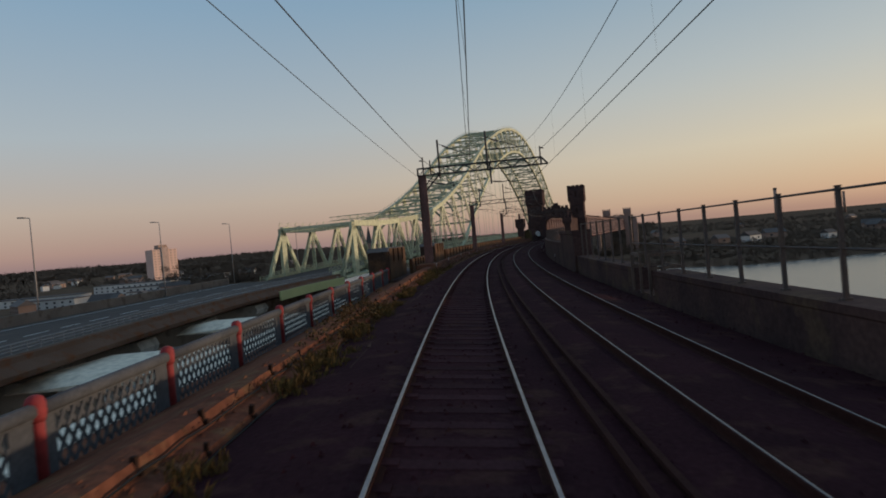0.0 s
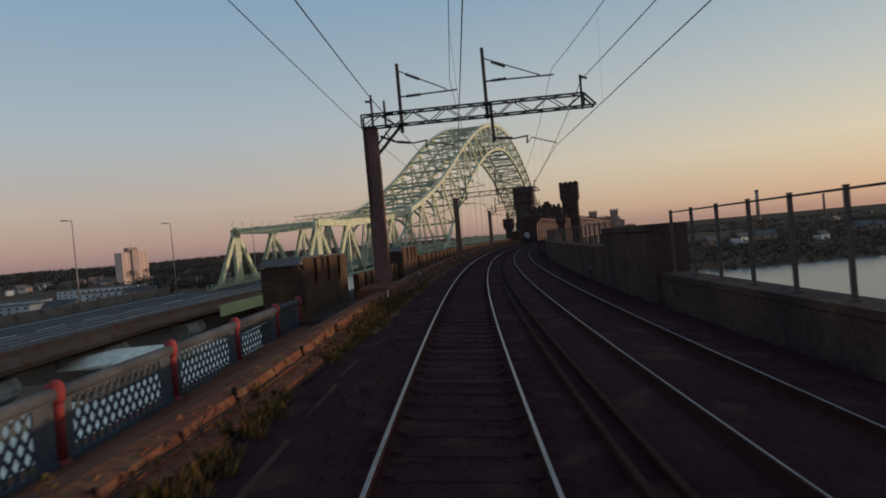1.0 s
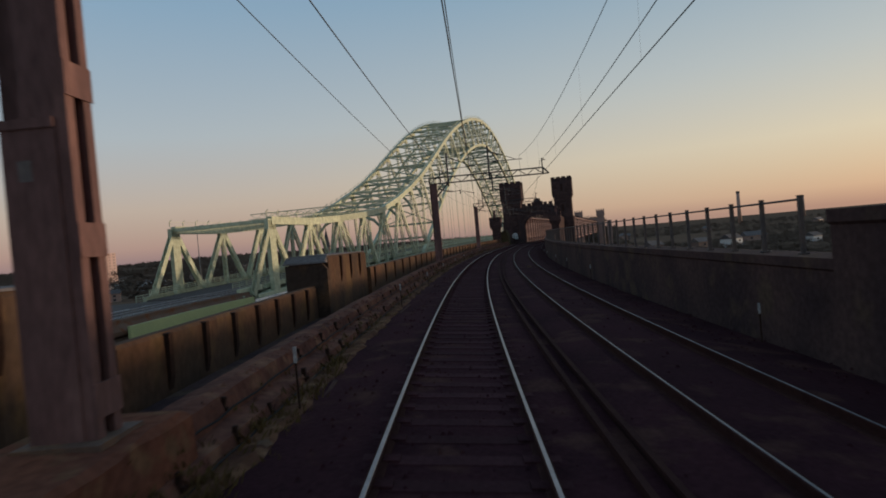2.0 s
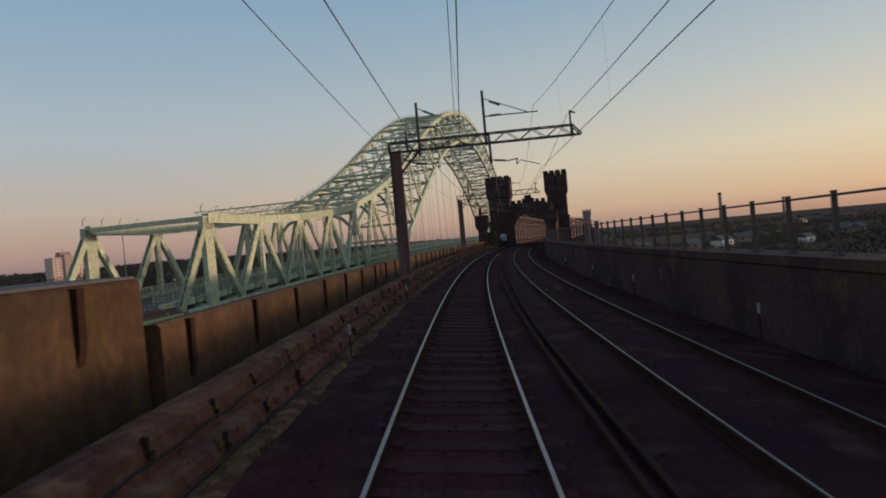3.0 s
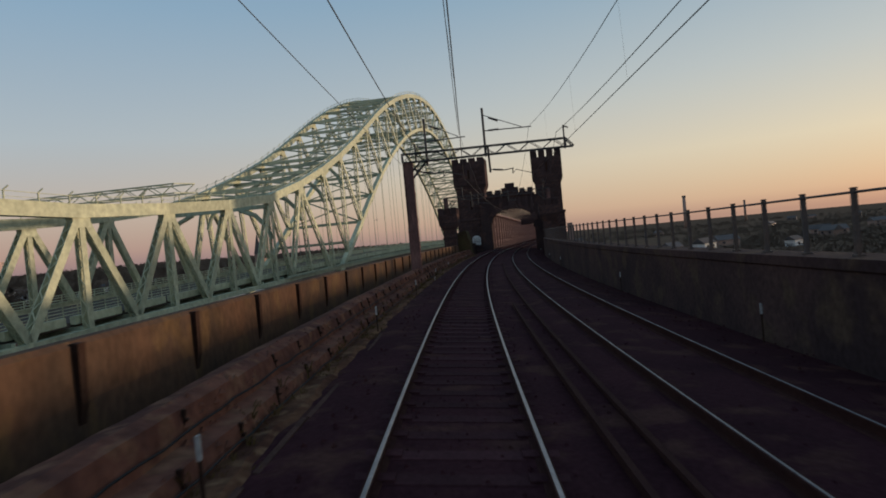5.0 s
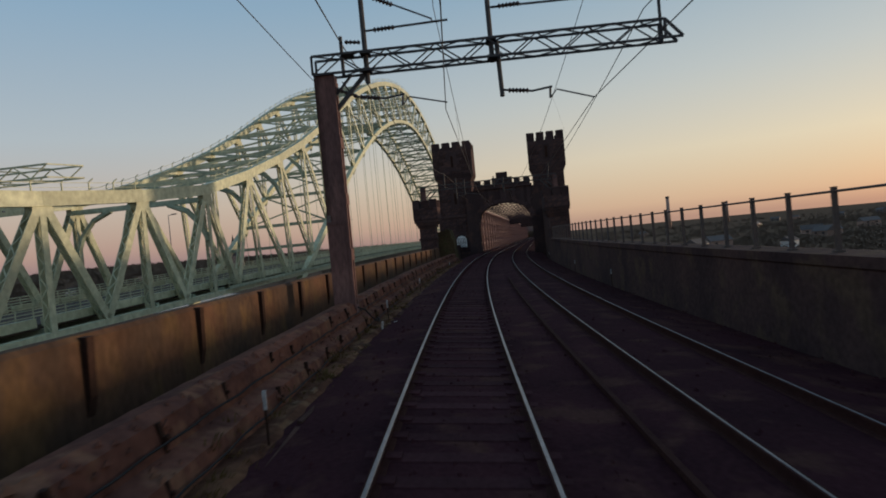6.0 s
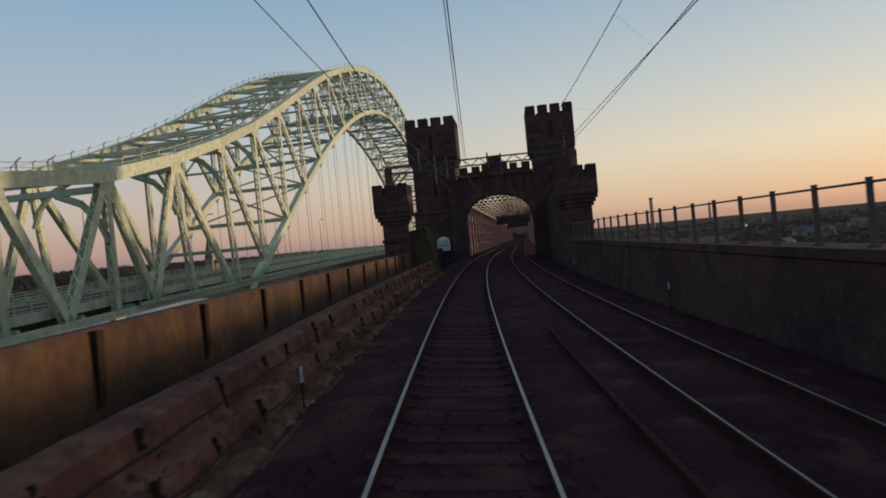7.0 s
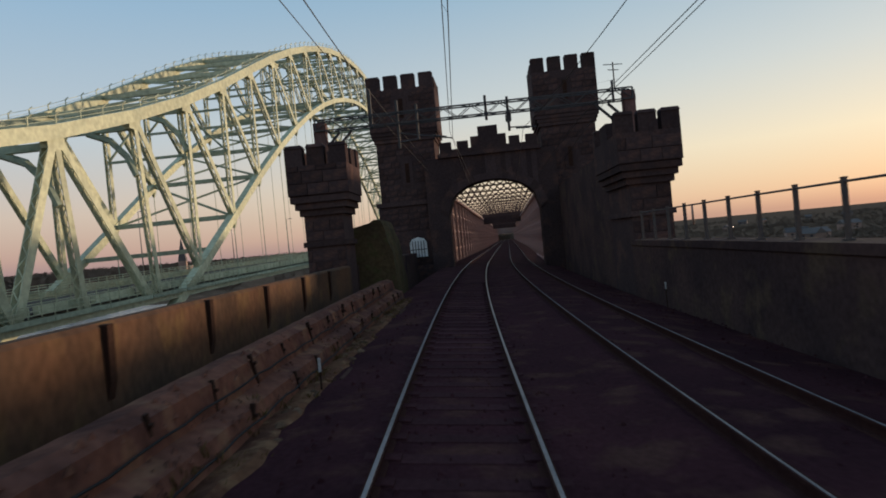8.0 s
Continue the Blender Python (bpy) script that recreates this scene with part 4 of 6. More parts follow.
LOW_BANK = [(-6.2, -9), (-1.75, -9), (-1.75, -0.45), (-2.05, -0.33), (-2.3, -0.27), (-2.58, -0.15), (-2.63, 0.0), (-2.92, 0.03), (-2.97, 0.17), (-3.25, 0.2), (-3.8, 0.02), (-4.9, -0.38), (-6.2, -0.72)]
HIGH_BANK = [(-5.2, -9), (-1.75, -9), (-1.75, -0.42), (-2.02, -0.24), (-2.12, -0.2), (-2.36, -0.12), (-2.43, 0.12), (-2.69, 0.18), (-2.76, 0.43), (-2.93, 0.49), (-3.2, 0.46), (-3.26, -0.2), (-5.2, -0.3)]


def bank_ring(s):
    b, ring = swell(s), []
    for i, ((u0, z0), (u1, z1)) in enumerate(zip(LOW_BANK, HIGH_BANK)):
        u, z = u0 + (u1 - u0) * b, z0 + (z1 - z0) * b
        if z1 > -0.3 and i < 11:
            z += b * cable_bank(s) * max(0, min(1, z1 + 0.3))
        if 2 < i < 12:
            u += 0.03 * noise.noise((s * 0.3, i * 3.7, 1)) + 0.014 * noise.noise((s * 2.3, i * 2.9, 2))
            z += 0.03 * noise.noise((s * 0.25, i * 4.3, 5)) + 0.012 * noise.noise((s * 2.1, i * 5.9, 6))
        ring.append(P(s, u, z))
    return ring


for name, a, b, mat, label in (("bank_left", S0, 38.0, BANK, "rust-brown earth bank beside the track"), ("cable_bank", 38.0, 171.0, TROUGH, "rust-brown stepped cable bank beside the track")):
    bk = Shape()
    bk.sweep([bank_ring(s) for s in spans(a, b, 0.25)])
    solid(name, bk, mat, label, "bank", kind="structure")
wall("wall_left_foot", [(-6.5, -20), (-4.2, -20), (-4.2, -0.15), (-6.5, -0.15)], 38.2, 171.2, DARKWALL, "sooty masonry flank of the viaduct")


def plate_parapet(edge, u, z0, top, label, thick=0.25):
    """Iron plates between dark upright ribs; top: its height along the line."""
    t = thing("plate_parapet", P((edge[0] + edge[-1]) / 2, u, z0), label, "parapet", "iron parapets", "structure")
    for s0, s1 in zip(edge, edge[1:]):
        body = Shape().sweep([[P(s, u - thick, z0), P(s, u, z0), P(s, u, top(s) - 0.06), P(s, u - 0.05, top(s)), P(s, u - thick, top(s))] for s in spans(s0 + 0.004, s1 - 0.004, 1.2)])
        part("plate", body, PLATE, t)
    for s in edge[1:-1]:
        z = top(s)
        part("rib", along("rib", [(u - thick, z - 0.95), (u + 0.005, z - 0.95), (u + 0.06, z - 0.72), (u + 0.08, z - 0.03), (u - thick, z - 0.02)], s - 0.07, s + 0.07, None, P, 0.2), PLATE_RIB, t)
    return t


def left_crest(s):
    """The plate parapet climbs gently towards the river."""
    return 1.12 + 0.0025 * (s - 65)


plate_parapet([64.5] + [65.4 + 3.085 * i for i in range(34)] + [170.8], -4.25, -0.25, left_crest, "weathered orange-brown iron plate parapet with dark ribs")
plate_parapet(spans(45.75, 57.4, 1.45), -4.75, -0.25, lambda s: 0.88, "weathered brown iron plate parapet with dark ribs")
for edge, u in (([39.05, 40.45, 42.3, 44.1, 45.6], -5.2), ([57.55, 59.35, 61.05, 62.8, 64.3], -4.38)):
    a, b = edge[0], edge[-1]
    t = plate_parapet(edge, u, -0.3, lambda s: 1.8, "tall orange-brown iron parapet block over a pier", 1.3)
    part("end_block", along("end", [(u - 1.32, -3), (u - 0.1, -3), (u + 0.03, -1.5), (u + 0.03, 1.38), (u - 0.12, 1.58), (u - 1.32, 1.58)], a - 0.35, a - 0.1, None, P, 0.3), OLDIRON, t)
    part("coping", along("cope", [(u - 1.34, 1.805), (u - 0.02, 1.805), (u - 0.05, 1.84), (u - 1.3, 1.87)], a + 0.05, b - 0.05, None, P, 1.0), GREYCAP, t)
    cap = Shape().hexa([P(a - 0.4, u - 1.4, 1.6), P(a - 0.4, u + 0.03, 1.6), P(a + 0.04, u - 0.02, 1.6), P(a + 0.04, u - 1.4, 1.6), P(a - 0.38, u - 1.36, 1.65), P(a - 0.38, u - 0.03, 1.65), P(a + 0.04, u - 0.03, 1.83), P(a + 0.04, u - 1.36, 1.85)])
    part("end_coping", cap, GREYCAP, t)


def fence_u(s):
    """The lattice fence draws away from the line towards the iron block."""
    return -5.3 - 0.02 * (s - 38)


def lattice_fence(a):
    t = thing("lattice_fence", P((a + 38) / 2, -5.0, -0.4), "grey lattice parapet with red posts and a round handrail", "fence")
    posts = [38.45, 36.0] + [32.83 - 3.245 * i for i in range(int((32.83 - a) / 3.245) + 1)]
    pm = Shape().tube([(0, 0, -0.5), (0, 0, 0.3), (0, 0, 0.46)], 0.08, 12)
    pm.tube([(0, 0, 0.34), (0, 0, 0.40), (0, 0, 0.47), (0, 0, 0.55), (0, 0, 0.61), (0, 0, 0.64)], [0.085, 0.105, 0.112, 0.108, 0.085, 0.04], 12)
    pm.tube([(0, 0, -0.52), (0, 0, -0.42), (0, 0, -0.36)], [0.14, 0.135, 0.09], 12)
    pm = pm.mesh("post", REDPAINT, True)
    for s in posts:
        part("post", pm, None, t, "red painted post", at=stand(s, fence_u(s), 0))
    out = P(10, 1, 0) - P(10, 0, 0)
    for s1, s0 in zip(posts, posts[1:]):
        part("handrail", Shape().tube([P(s, fence_u(s), 0.47) for s in spans(s0 + 0.09, s1 - 0.09, 1.2)], 0.088, 10), GREYPAINT, t, smooth=True)
        net = Shape()
        z0, z1 = -0.36, 0.37
        x0, x1 = s0 + 0.3, s1 - 0.48
        h = z1 - z0
        k = x0 - h
        while k < x1:
            for d in (1, -1):
                p, q = (k, z0 if d > 0 else z1), (k + h * 0.72, z1 if d > 0 else z0)
                f0 = max(0.0, (x0 - p[0]) / (q[0] - p[0]))
                f1 = min(1.0, (x1 - p[0]) / (q[0] - p[0]))
                if f1 > f0:
                    pp = [(p[0] + (q[0] - p[0]) * f, p[1] + (q[1] - p[1]) * f) for f in (f0, f1)]
                    net.bar(P(pp[0][0], fence_u(pp[0][0]) + 0.012 * d, pp[0][1]), P(pp[1][0], fence_u(pp[1][0]) + 0.012 * d, pp[1][1]), 0.055, 0.012, out)
            k += 0.2
        part("lattice", net, GREYPAINT, t, "diamond lattice of flat iron bars")

        def strip(c0, c1, ua, ub, za, zb):
            return Shape().sweep([[P(s, fence_u(s) + u, z) for u, z in ((ua, za), (ub, za), (ub, zb), (ua, zb))] for s in spans(c0, c1, 0.8)])
        for c0, c1 in ((s0 + 0.09, x0), (x1, s1 - 0.09)):
            part("side_plate", strip(c0, c1, -0.015, 0.015, z0, z1), GREYPAINT, t)
        part("bottom_rail", strip(s0 + 0.09, s1 - 0.09, -0.045, 0.045, z0 - 0.07, z0), GREYPAINT, t)
        part("top_rail", strip(s0 + 0.09, s1 - 0.09, -0.03, 0.03, z1, z1 + 0.03), GREYPAINT, t)


lattice_fence(-13)

# right: masonry parapet with a railing on it
WR = 6.3
wall("wall_right", [(WR - 0.1, -20), (WR + 0.7, -20), (WR + 0.7, 0.33), (WR - 0.12, 0.33), (WR - 0.12, 0.18), (WR - 0.1, 0.15)], S0, 21.5, DARKWALL, "sooty masonry parapet wall beside the railway")
wall("wall_right", [(WR - 0.1, -20), (WR + 0.7, -20), (WR + 0.7, 0.33), (WR - 0.12, 0.33), (WR - 0.12, 0.18), (WR - 0.1, 0.15)], 23.9, 39.2, DARKWALL, "sooty masonry parapet wall beside the railway")
wall("wall_right_sill", [(WR - 0.1, -20), (WR + 0.7, -20), (WR + 0.7, -0.5), (WR - 0.1, -0.5)], 21.5, 23.9, DARKWALL, "low sill of a gap in the parapet")
wall("wall_right", [(WR - 0.25, -20), (WR + 0.85, -20), (WR + 0.85, 1.88), (WR - 0.3, 1.88), (WR - 0.3, 1.68), (WR - 0.25, 1.63)], 39.2, 47.5, DARKWALL, "tall sooty masonry parapet block over a pier")
def crest(s):
    """The parapet climbs a little towards the river."""
    return 1.07 + 0.27 * max(0.0, min(1.0, (s - 115) / 48))


rw = Shape()
rw.sweep([[P(s, WR - 0.1, -20), P(s, WR + 0.7, -20), P(s, WR + 0.7, crest(s)), P(s, WR - 0.14, crest(s)), P(s, WR - 0.14, crest(s) - 0.18), P(s, WR - 0.1, crest(s) - 0.22)] for s in spans(47.5, 171.2, 2)])
solid("wall_right", rw, DARKWALL, "sooty masonry parapet wall beside the railway", "wall", kind="structure")


def railing(a, b, pitch, z0, top, rails):
    """Square posts and round rails; top: the posts' height along the line, rails hang below it."""
    t = thing("railing", P((a + b) / 2, WR + 0.2, z0), "dark steel post and rail fence on the parapet", "fence", "railings")
    for s in spans(a, b, pitch):
        foot = crest(s) if a > 45 else z0
        post = Shape().box(-0.038, 0.038, -0.038, 0.038, foot, top(s)).box(-0.07, 0.07, -0.07, 0.07, foot, foot + 0.04)
        post.box(-0.043, 0.043, -0.043, 0.043, top(s), top(s) + 0.02)
        m = stand(s, WR + 0.2, 0)
        post.v = [tuple(m @ Vector(v)) for v in post.v]
        part("post", post, FENCE, t)
    for d in rails:
        part("rail", Shape().tube([P(s, WR + 0.2, top(s) - d) for s in spans(a, b, 3)], 0.022, 6), FENCE, t)


railing(-22.17, 25.44, 2.07, 0.33, lambda s: 2.25, (0.05, 1.05))
railing(27.4, 38.6, 1.9, 0.33, lambda s: 2.25, (0.05,))
def refuge():
    """A staff refuge in the gap: timber posts, two rails and a pale board."""
    t = thing("refuge", P(22.7, WR, -0.5), "small timber-railed refuge in a gap of the parapet", "refuge")
    post = Shape().box(-0.04, 0.04, -0.04, 0.04, -0.5, 0.92).mesh("post", TIMBER)
    for s, u in ((21.5, WR - 0.2), (22.7, WR - 0.2), (23.9, WR - 0.2), (21.5, WR + 0.9), (23.9, WR + 0.9)):
        part("post", post, None, t, at=stand(s, u, 0))
    for z in (0.85, 0.4):
        part("rail", Shape().bar(P(21.5, WR + 0.9, z), P(23.9, WR + 0.9, z), 0.05, 0.1), TIMBER, t)
        for s in (21.5, 23.9):
            part("rail", Shape().bar(P(s, WR - 0.2, z), P(s, WR + 0.9, z), 0.05, 0.1), TIMBER, t)
    part("rail", Shape().bar(P(22.7, WR - 0.2, 0.85), P(23.9, WR - 0.2, 0.85), 0.05, 0.1), TIMBER, t)


refuge()
railing(49.26, 170.6, 1.576, 1.07, lambda s: 2.17 + 0.19 * max(0.0, min(1.0, (s - 112) / 48)), (0.06,))


def cable_run():
    """Cables slung along the wall on short iron pegs."""
    rng = random.Random(8)
    peg = Shape().box(-0.025, 0.03, -0.028, 0.028, -0.36, 0.12).box(0.015, 0.07, -0.03, 0.03, -0.04, 0.0).mesh("peg", PLATE_RIB)
    t = thing("cable_run", P(70, -2.35, 0.0), "black lineside cables hung on rusty pegs along the wall", "cable run")
    for s in spans(-20, 169, 1.5):
        b = swell(s)
        for d, u0, u1, z0, z1, k in ((0.0, -2.97, -2.74, 0.12, 0.32, 0.9), (0.7, -2.64, -2.42, -0.02, 0.08, 0.4)):
            sj = s + d + rng.uniform(-0.28, 0.28)
            tilt = Matrix.Rotation(rng.uniform(-0.18, 0.18), 4, "Y") @ Matrix.Rotation(rng.uniform(-0.2, 0.2), 4, "X") @ Matrix.Scale(rng.uniform(0.7, 1.15), 4)
            if rng.random() < 0.9:
                part("peg", peg, None, t, at=stand(sj, u0 + (u1 - u0) * b, z0 + (z1 - z0) * b + b * cable_bank(sj) * k + rng.uniform(-0.06, 0.05)) @ tilt)
    for z0, z, ul, uc in ((0.10, 0.27, -2.88, -2.66), (-0.05, 0.02, -2.56, -2.33)):
        pts = []
        for i, s in enumerate(spans(-20, 170, 0.45)):
            b = swell(s)
            pts.append(P(s, ul + (uc - ul) * b, z0 + (z - z0) * b + b * cable_bank(s) * (z + 0.3) - 0.022 * (1 - abs((i % 3) - 1)) + rng.uniform(-0.012, 0.012)))
        part("cable", Shape().tube(pts, 0.0125, 5), CABLE, t)


cable_run()


def clods():
    """Lumps of earth, brick bits and slag that roughen the face of the bank."""
    rng = random.Random(77)
    for name, a, b, n, mat, label in (("earth_clods", -18, 38, 1500, BANK, "lumps of rust-brown earth on the bank"), ("slag_lumps", 38, 170, 3600, TROUGH, "lumps of brown slag and earth on the cable bank")):
        sh = Shape()
        for _ in range(n):
            s = rng.uniform(a, b)
            w, f = swell(s), rng.uniform(3.0, 9.0)
            i, f = int(f), f % 1
            u = (LOW_BANK[i][0] * (1 - f) + LOW_BANK[i + 1][0] * f) * (1 - w) + (HIGH_BANK[i][0] * (1 - f) + HIGH_BANK[i + 1][0] * f) * w
            z0 = LOW_BANK[i][1] * (1 - f) + LOW_BANK[i + 1][1] * f
            z1 = HIGH_BANK[i][1] * (1 - f) + HIGH_BANK[i + 1][1] * f
            z = z0 * (1 - w) + (z1 + cable_bank(s) * max(0, min(1, z1 + 0.3))) * w
            p, r = P(s, u, z), rng.uniform(0.015, 0.045) * rng.choice((1, 1, 1.5))
            k = len(sh.v)
            for dx, dy, dz in ((1, 0, -0.3), (0, 1.5, -0.2), (-1, 0.2, 0), (0, -1.5, -0.2), (0.3, 0, 0.8), (-0.2, 0.5, 0.7)):
                sh.v.append((p.x + r * dx * rng.uniform(0.6, 1.3), p.y + r * dy * rng.uniform(0.6, 1.3), p.z + r * dz * rng.uniform(0.6, 1.2)))
            sh.f += [(k, k + 1, k + 5, k + 4), (k + 1, k + 2, k + 5), (k + 2, k + 3, k + 4, k + 5), (k + 3, k, k + 4)]
        solid(name, sh, mat, label, "rubble", kind="stuff")


clods()

# ---- overhead line ----
GANTRIES = [(42.2, -3.1, 5.2), (86.0, -3.1, 5.75), (126.85, -2.98, 5.95)]


def insulator(sh, p, q, n=6, r=0.07):
    p, q = Vector(p), Vector(q)
    pts, rr = [], []
    for i in range(n * 2 + 1):
        pts.append(p.lerp(q, i / (n * 2)))
        rr.append(r if i % 2 else r * 0.45)
    sh.tube(pts, rr, 8)


def lattice_beam(s, ua, ub, z, t, slant=True):
    d = 0.23
    f = P(s + 1, 0, 0) - P(s, 0, 0)
    f.z = 0
    f.normalize()
    for dz in (-d, d):
        for df in (-d, d):
            part("beam_chord", Shape().bar(P(s, ua, z + dz) + f * df, P(s, ub - (0.42 if dz > 0 and slant else 0), z + dz) + f * df, 0.055, 0.055), OHL, t)
    class Web:
        def bar(self, p, q, w, h):
            part("lacing_bar", Shape().bar(p, q, w, h), OHL, t)
    web = Web()
    end = ub - 0.42 if slant else ub
    n = round((end - ua) / 0.62)
    for i in range(n):
        u0, u1 = ua + (end - ua) * i / n, ua + (end - ua) * (i + 1) / n
        k = 1 if i % 2 else -1
        for df in (-d, d):
            web.bar(P(s, u0, z + k * d) + f * df, P(s, u1, z - k * d) + f * df, 0.03, 0.03)
        for dz in (-d, d):
            web.bar(P(s, u0, z + dz) + f * (k * d), P(s, u1, z + dz) - f * (k * d), 0.028, 0.028)
    for u, v in ((ua, ua), (end, end), (ub, end)) if slant else ((ua, ua), (ub, ub)):
        web.bar(P(s, u, z - d) + f * d, P(s, v, z + d) + f * d, 0.06, 0.06)
        web.bar(P(s, u, z - d) - f * d, P(s, v, z + d) - f * d, 0.06, 0.06)


def mast(s, u, z0, z1, t):
    """Two channels with battens, so that slots show between them."""
    w, d = 0.52, 0.36
    m = stand(s, u, 0)

    def loc(sh):
        sh.v = [tuple(m @ Vector(p)) for p in sh.v]
        return sh
    part("mast_channel", loc(Shape().box(-w / 2, w / 2, -d / 2, -d / 2 + 0.05, z0, z1).box(-w / 2, -w / 2 + 0.14, -d / 2, d / 2 - 0.1, z0, z1)), MAST, t)
    for y0, y1 in ((-d / 2 + 0.054, -d / 2 + 0.11), (d / 2 - 0.11, d / 2 - 0.054)):
        part("mast_flange", loc(Shape().box(w / 2 - 0.06, w / 2, y0, y1, z0, z1)), MAST, t)
    part("mast_web", loc(Shape().box(w / 2 - 0.2, w / 2 - 0.17, -d / 2 + 0.054, d / 2 - 0.054, z0, z1)), REDRUST, t, "red rusted inner web")
    part("mast_sleeve", loc(Shape().box(-w / 2 - 0.02, w / 2 - 0.1, -d / 2 - 0.025, -d / 2 - 0.004, z0, z0 + 2.5).box(-w / 2 - 0.025, w / 2 - 0.1, -d / 2 - 0.04, -d / 2 - 0.004, z0 + 2.5, z0 + 2.58)), MAST, t)
    part("mast_back", loc(Shape().box(-w / 2 + 0.1, w / 2, d / 2 - 0.05, d / 2, z0, z1)), MAST, t)
    for k in range(5):
        z = z0 + 0.3 + (z1 - z0 - 0.6) * k / 4
        part("batten", loc(Shape().box(w / 2 - 0.01, w / 2 + 0.015, -d / 2 - 0.01, d / 2 + 0.01, z - 0.14, z + 0.14)), MAST, t)
    part("base_plate", loc(Shape().box(-0.36, 0.36, -0.34, 0.34, z0 - 0.08, z0)), RUST, t)


def plinth(s0, s1):
    """A rough red-brown masonry plinth under the first mast, sunk into the bank."""
    t = Shape()
    rings = []
    for s in spans(s0, s1, 0.3):
        ring = []
        for j, (u, z) in enumerate(((-3.75, -1.0), (-2.45, -1.0), (-2.5, 0.1), (-2.54, 0.5), (-2.6, 0.55), (-3.1, 0.57), (-3.7, 0.57), (-3.75, 0.5))):
            k = 0.05 if j > 1 else 0.0
            ring.append(P(s, u + k * noise.noise((s * 2.1, j * 2.3, 4)), z + k * noise.noise((s * 2.7, j * 1.7, 9))))
        rings.append(ring)
    solid("mast_plinth", t.sweep(rings), BANK, "rough red-brown masonry plinth under a mast", "plinth")


plinth(40.2, 43.0)


def gantry(s, um, ub):
    ua, z = um - 0.26, 6.62
    t = thing("overhead_gantry", P(s, um, -0.25), "brown steel mast with a lattice beam carrying overhead wires", "gantry", "overhead line gantries")
    mast(s, um, 0.6 if s < 50 else 0.1, 6.38, t)
    part("mast_plate", Shape().bar(P(s, -3.2, 2.55) - (P(s + 1) - P(s)) * 0.19, P(s, -3.2, 2.85) - (P(s + 1) - P(s)) * 0.21, 0.11, 0.012, P(s + 1) - P(s)), GREYCAP, t, "small weathered pale plate")
    lattice_beam(s, ua, ub, z, t)
    part("knee_brace", Shape().bar(P(s, -3.05, 5.2), P(s, -1.95, 6.35), 0.09, 0.1), OHL, t)
    part("knee_brace", Shape().bar(P(s, -3.05, 5.55), P(s, -2.3, 6.36), 0.05, 0.06), OHL, t)
    jump = Shape().tube([P(s, -2.55, 6.2), P(s, -2.4, 5.95), P(s, -2.2, 5.8), P(s, -1.9, 5.78)], 0.02, 5)
    insulator(jump, P(s, -2.75, 6.05), P(s, -2.2, 5.8), 5, 0.06)
    part("jumper", jump, PORCELAIN, t)
    part("clamp_plate", Shape().bar(P(s, -2.5, 6.85), P(s, -2.2, 6.85), 0.5, 0.05), OHL, t)
    # posts above the beam with their raking arms
    for u, z0, top, elbow, tip in ((-1.9, 6.1, 8.65, -0.15, 0.25), (1.28, 6.3, 8.9, 3.3, 3.82)):
        d = top - 8.65
        part("upright", Shape().tube([P(s, u, z0), P(s, u, top)], 0.065, 8), OHL, t)
        arm = Shape()
        arm.tube([P(s, u, 8.4 + 0.5 * d), P(s, elbow, 7.55 + 0.6 * d)], 0.022, 5)
        arm.tube([P(s, u, 7.42 + d), P(s, tip, 7.48 + 0.7 * d)], 0.03, 5)
        arm.tube([P(s, elbow, 7.55 + 0.6 * d), P(s, elbow, 7.44 + 0.8 * d)], 0.018, 4)
        arm = part("support_arm", arm, OHL, t)
        for a, b in (((0.25, 7.425 + d), (0.8, 7.44 + d)), ((0.3, 8.24 + 0.5 * d), (0.8, 8.0 + 0.52 * d))):
            ins = Shape()
            insulator(ins, P(s, u + a[0], a[1]), P(s, u + b[0], b[1]))
            part("insulator", ins, PORCELAIN, arm)
        for z in (6.4, 6.84):
            part("post_clamp", Shape().bar(P(s, u - 0.12, z), P(s, u + 0.12, z), 0.5, 0.07), OHL, t)
    part("drop_post", Shape().tube([P(s, 1.42, 6.85), P(s, 1.45, 5.42)], 0.06, 8), OHL, t)
    for u0, z0, u1, z1, d in ((-2.25, 5.8, 0.05, 5.3, 0.0), (1.5, 5.58, 3.72, 5.05, -0.2)):
        mid = u0 + (u1 - u0) * 0.52
        arm = Shape().tube([P(s, u0, z0), P(s, mid - 0.45, 5.68 + d), P(s, mid + 0.05, 5.74 + d)], 0.028, 6)
        arm.tube([P(s, mid, 5.73 + d), P(s, mid - 0.02, 5.46 + d)], 0.03, 5)
        arm.tube([P(s, mid - 0.02, 5.46 + d), P(s, mid + 0.16, 5.66 + d), P(s, u1, z1 + 0.12)], 0.02, 5)
        arm = part("registration_arm", arm, OHL, t)
        ins = Shape()
        insulator(ins, P(s, u0 + 0.1, z0 - 0.02), P(s, u0 + 0.62, 5.7 + d))
        part("insulator", ins, PORCELAIN, arm)
    for u, z0, z1 in (((-2.98, 6.35, 7.6),) if s < 50 else ()) + ((-2.5, 6.35, 7.35), (ub - 0.45, 6.3, 7.55)):
        part("small_upright", Shape().tube([P(s, u, z0), P(s, u, z1)], 0.045, 6), OHL, t)
    left = ((-2.98, 7.35), (-3.2, 7.38)) if s < 50 else ((-2.0, 7.15), (-2.4, 7.2))
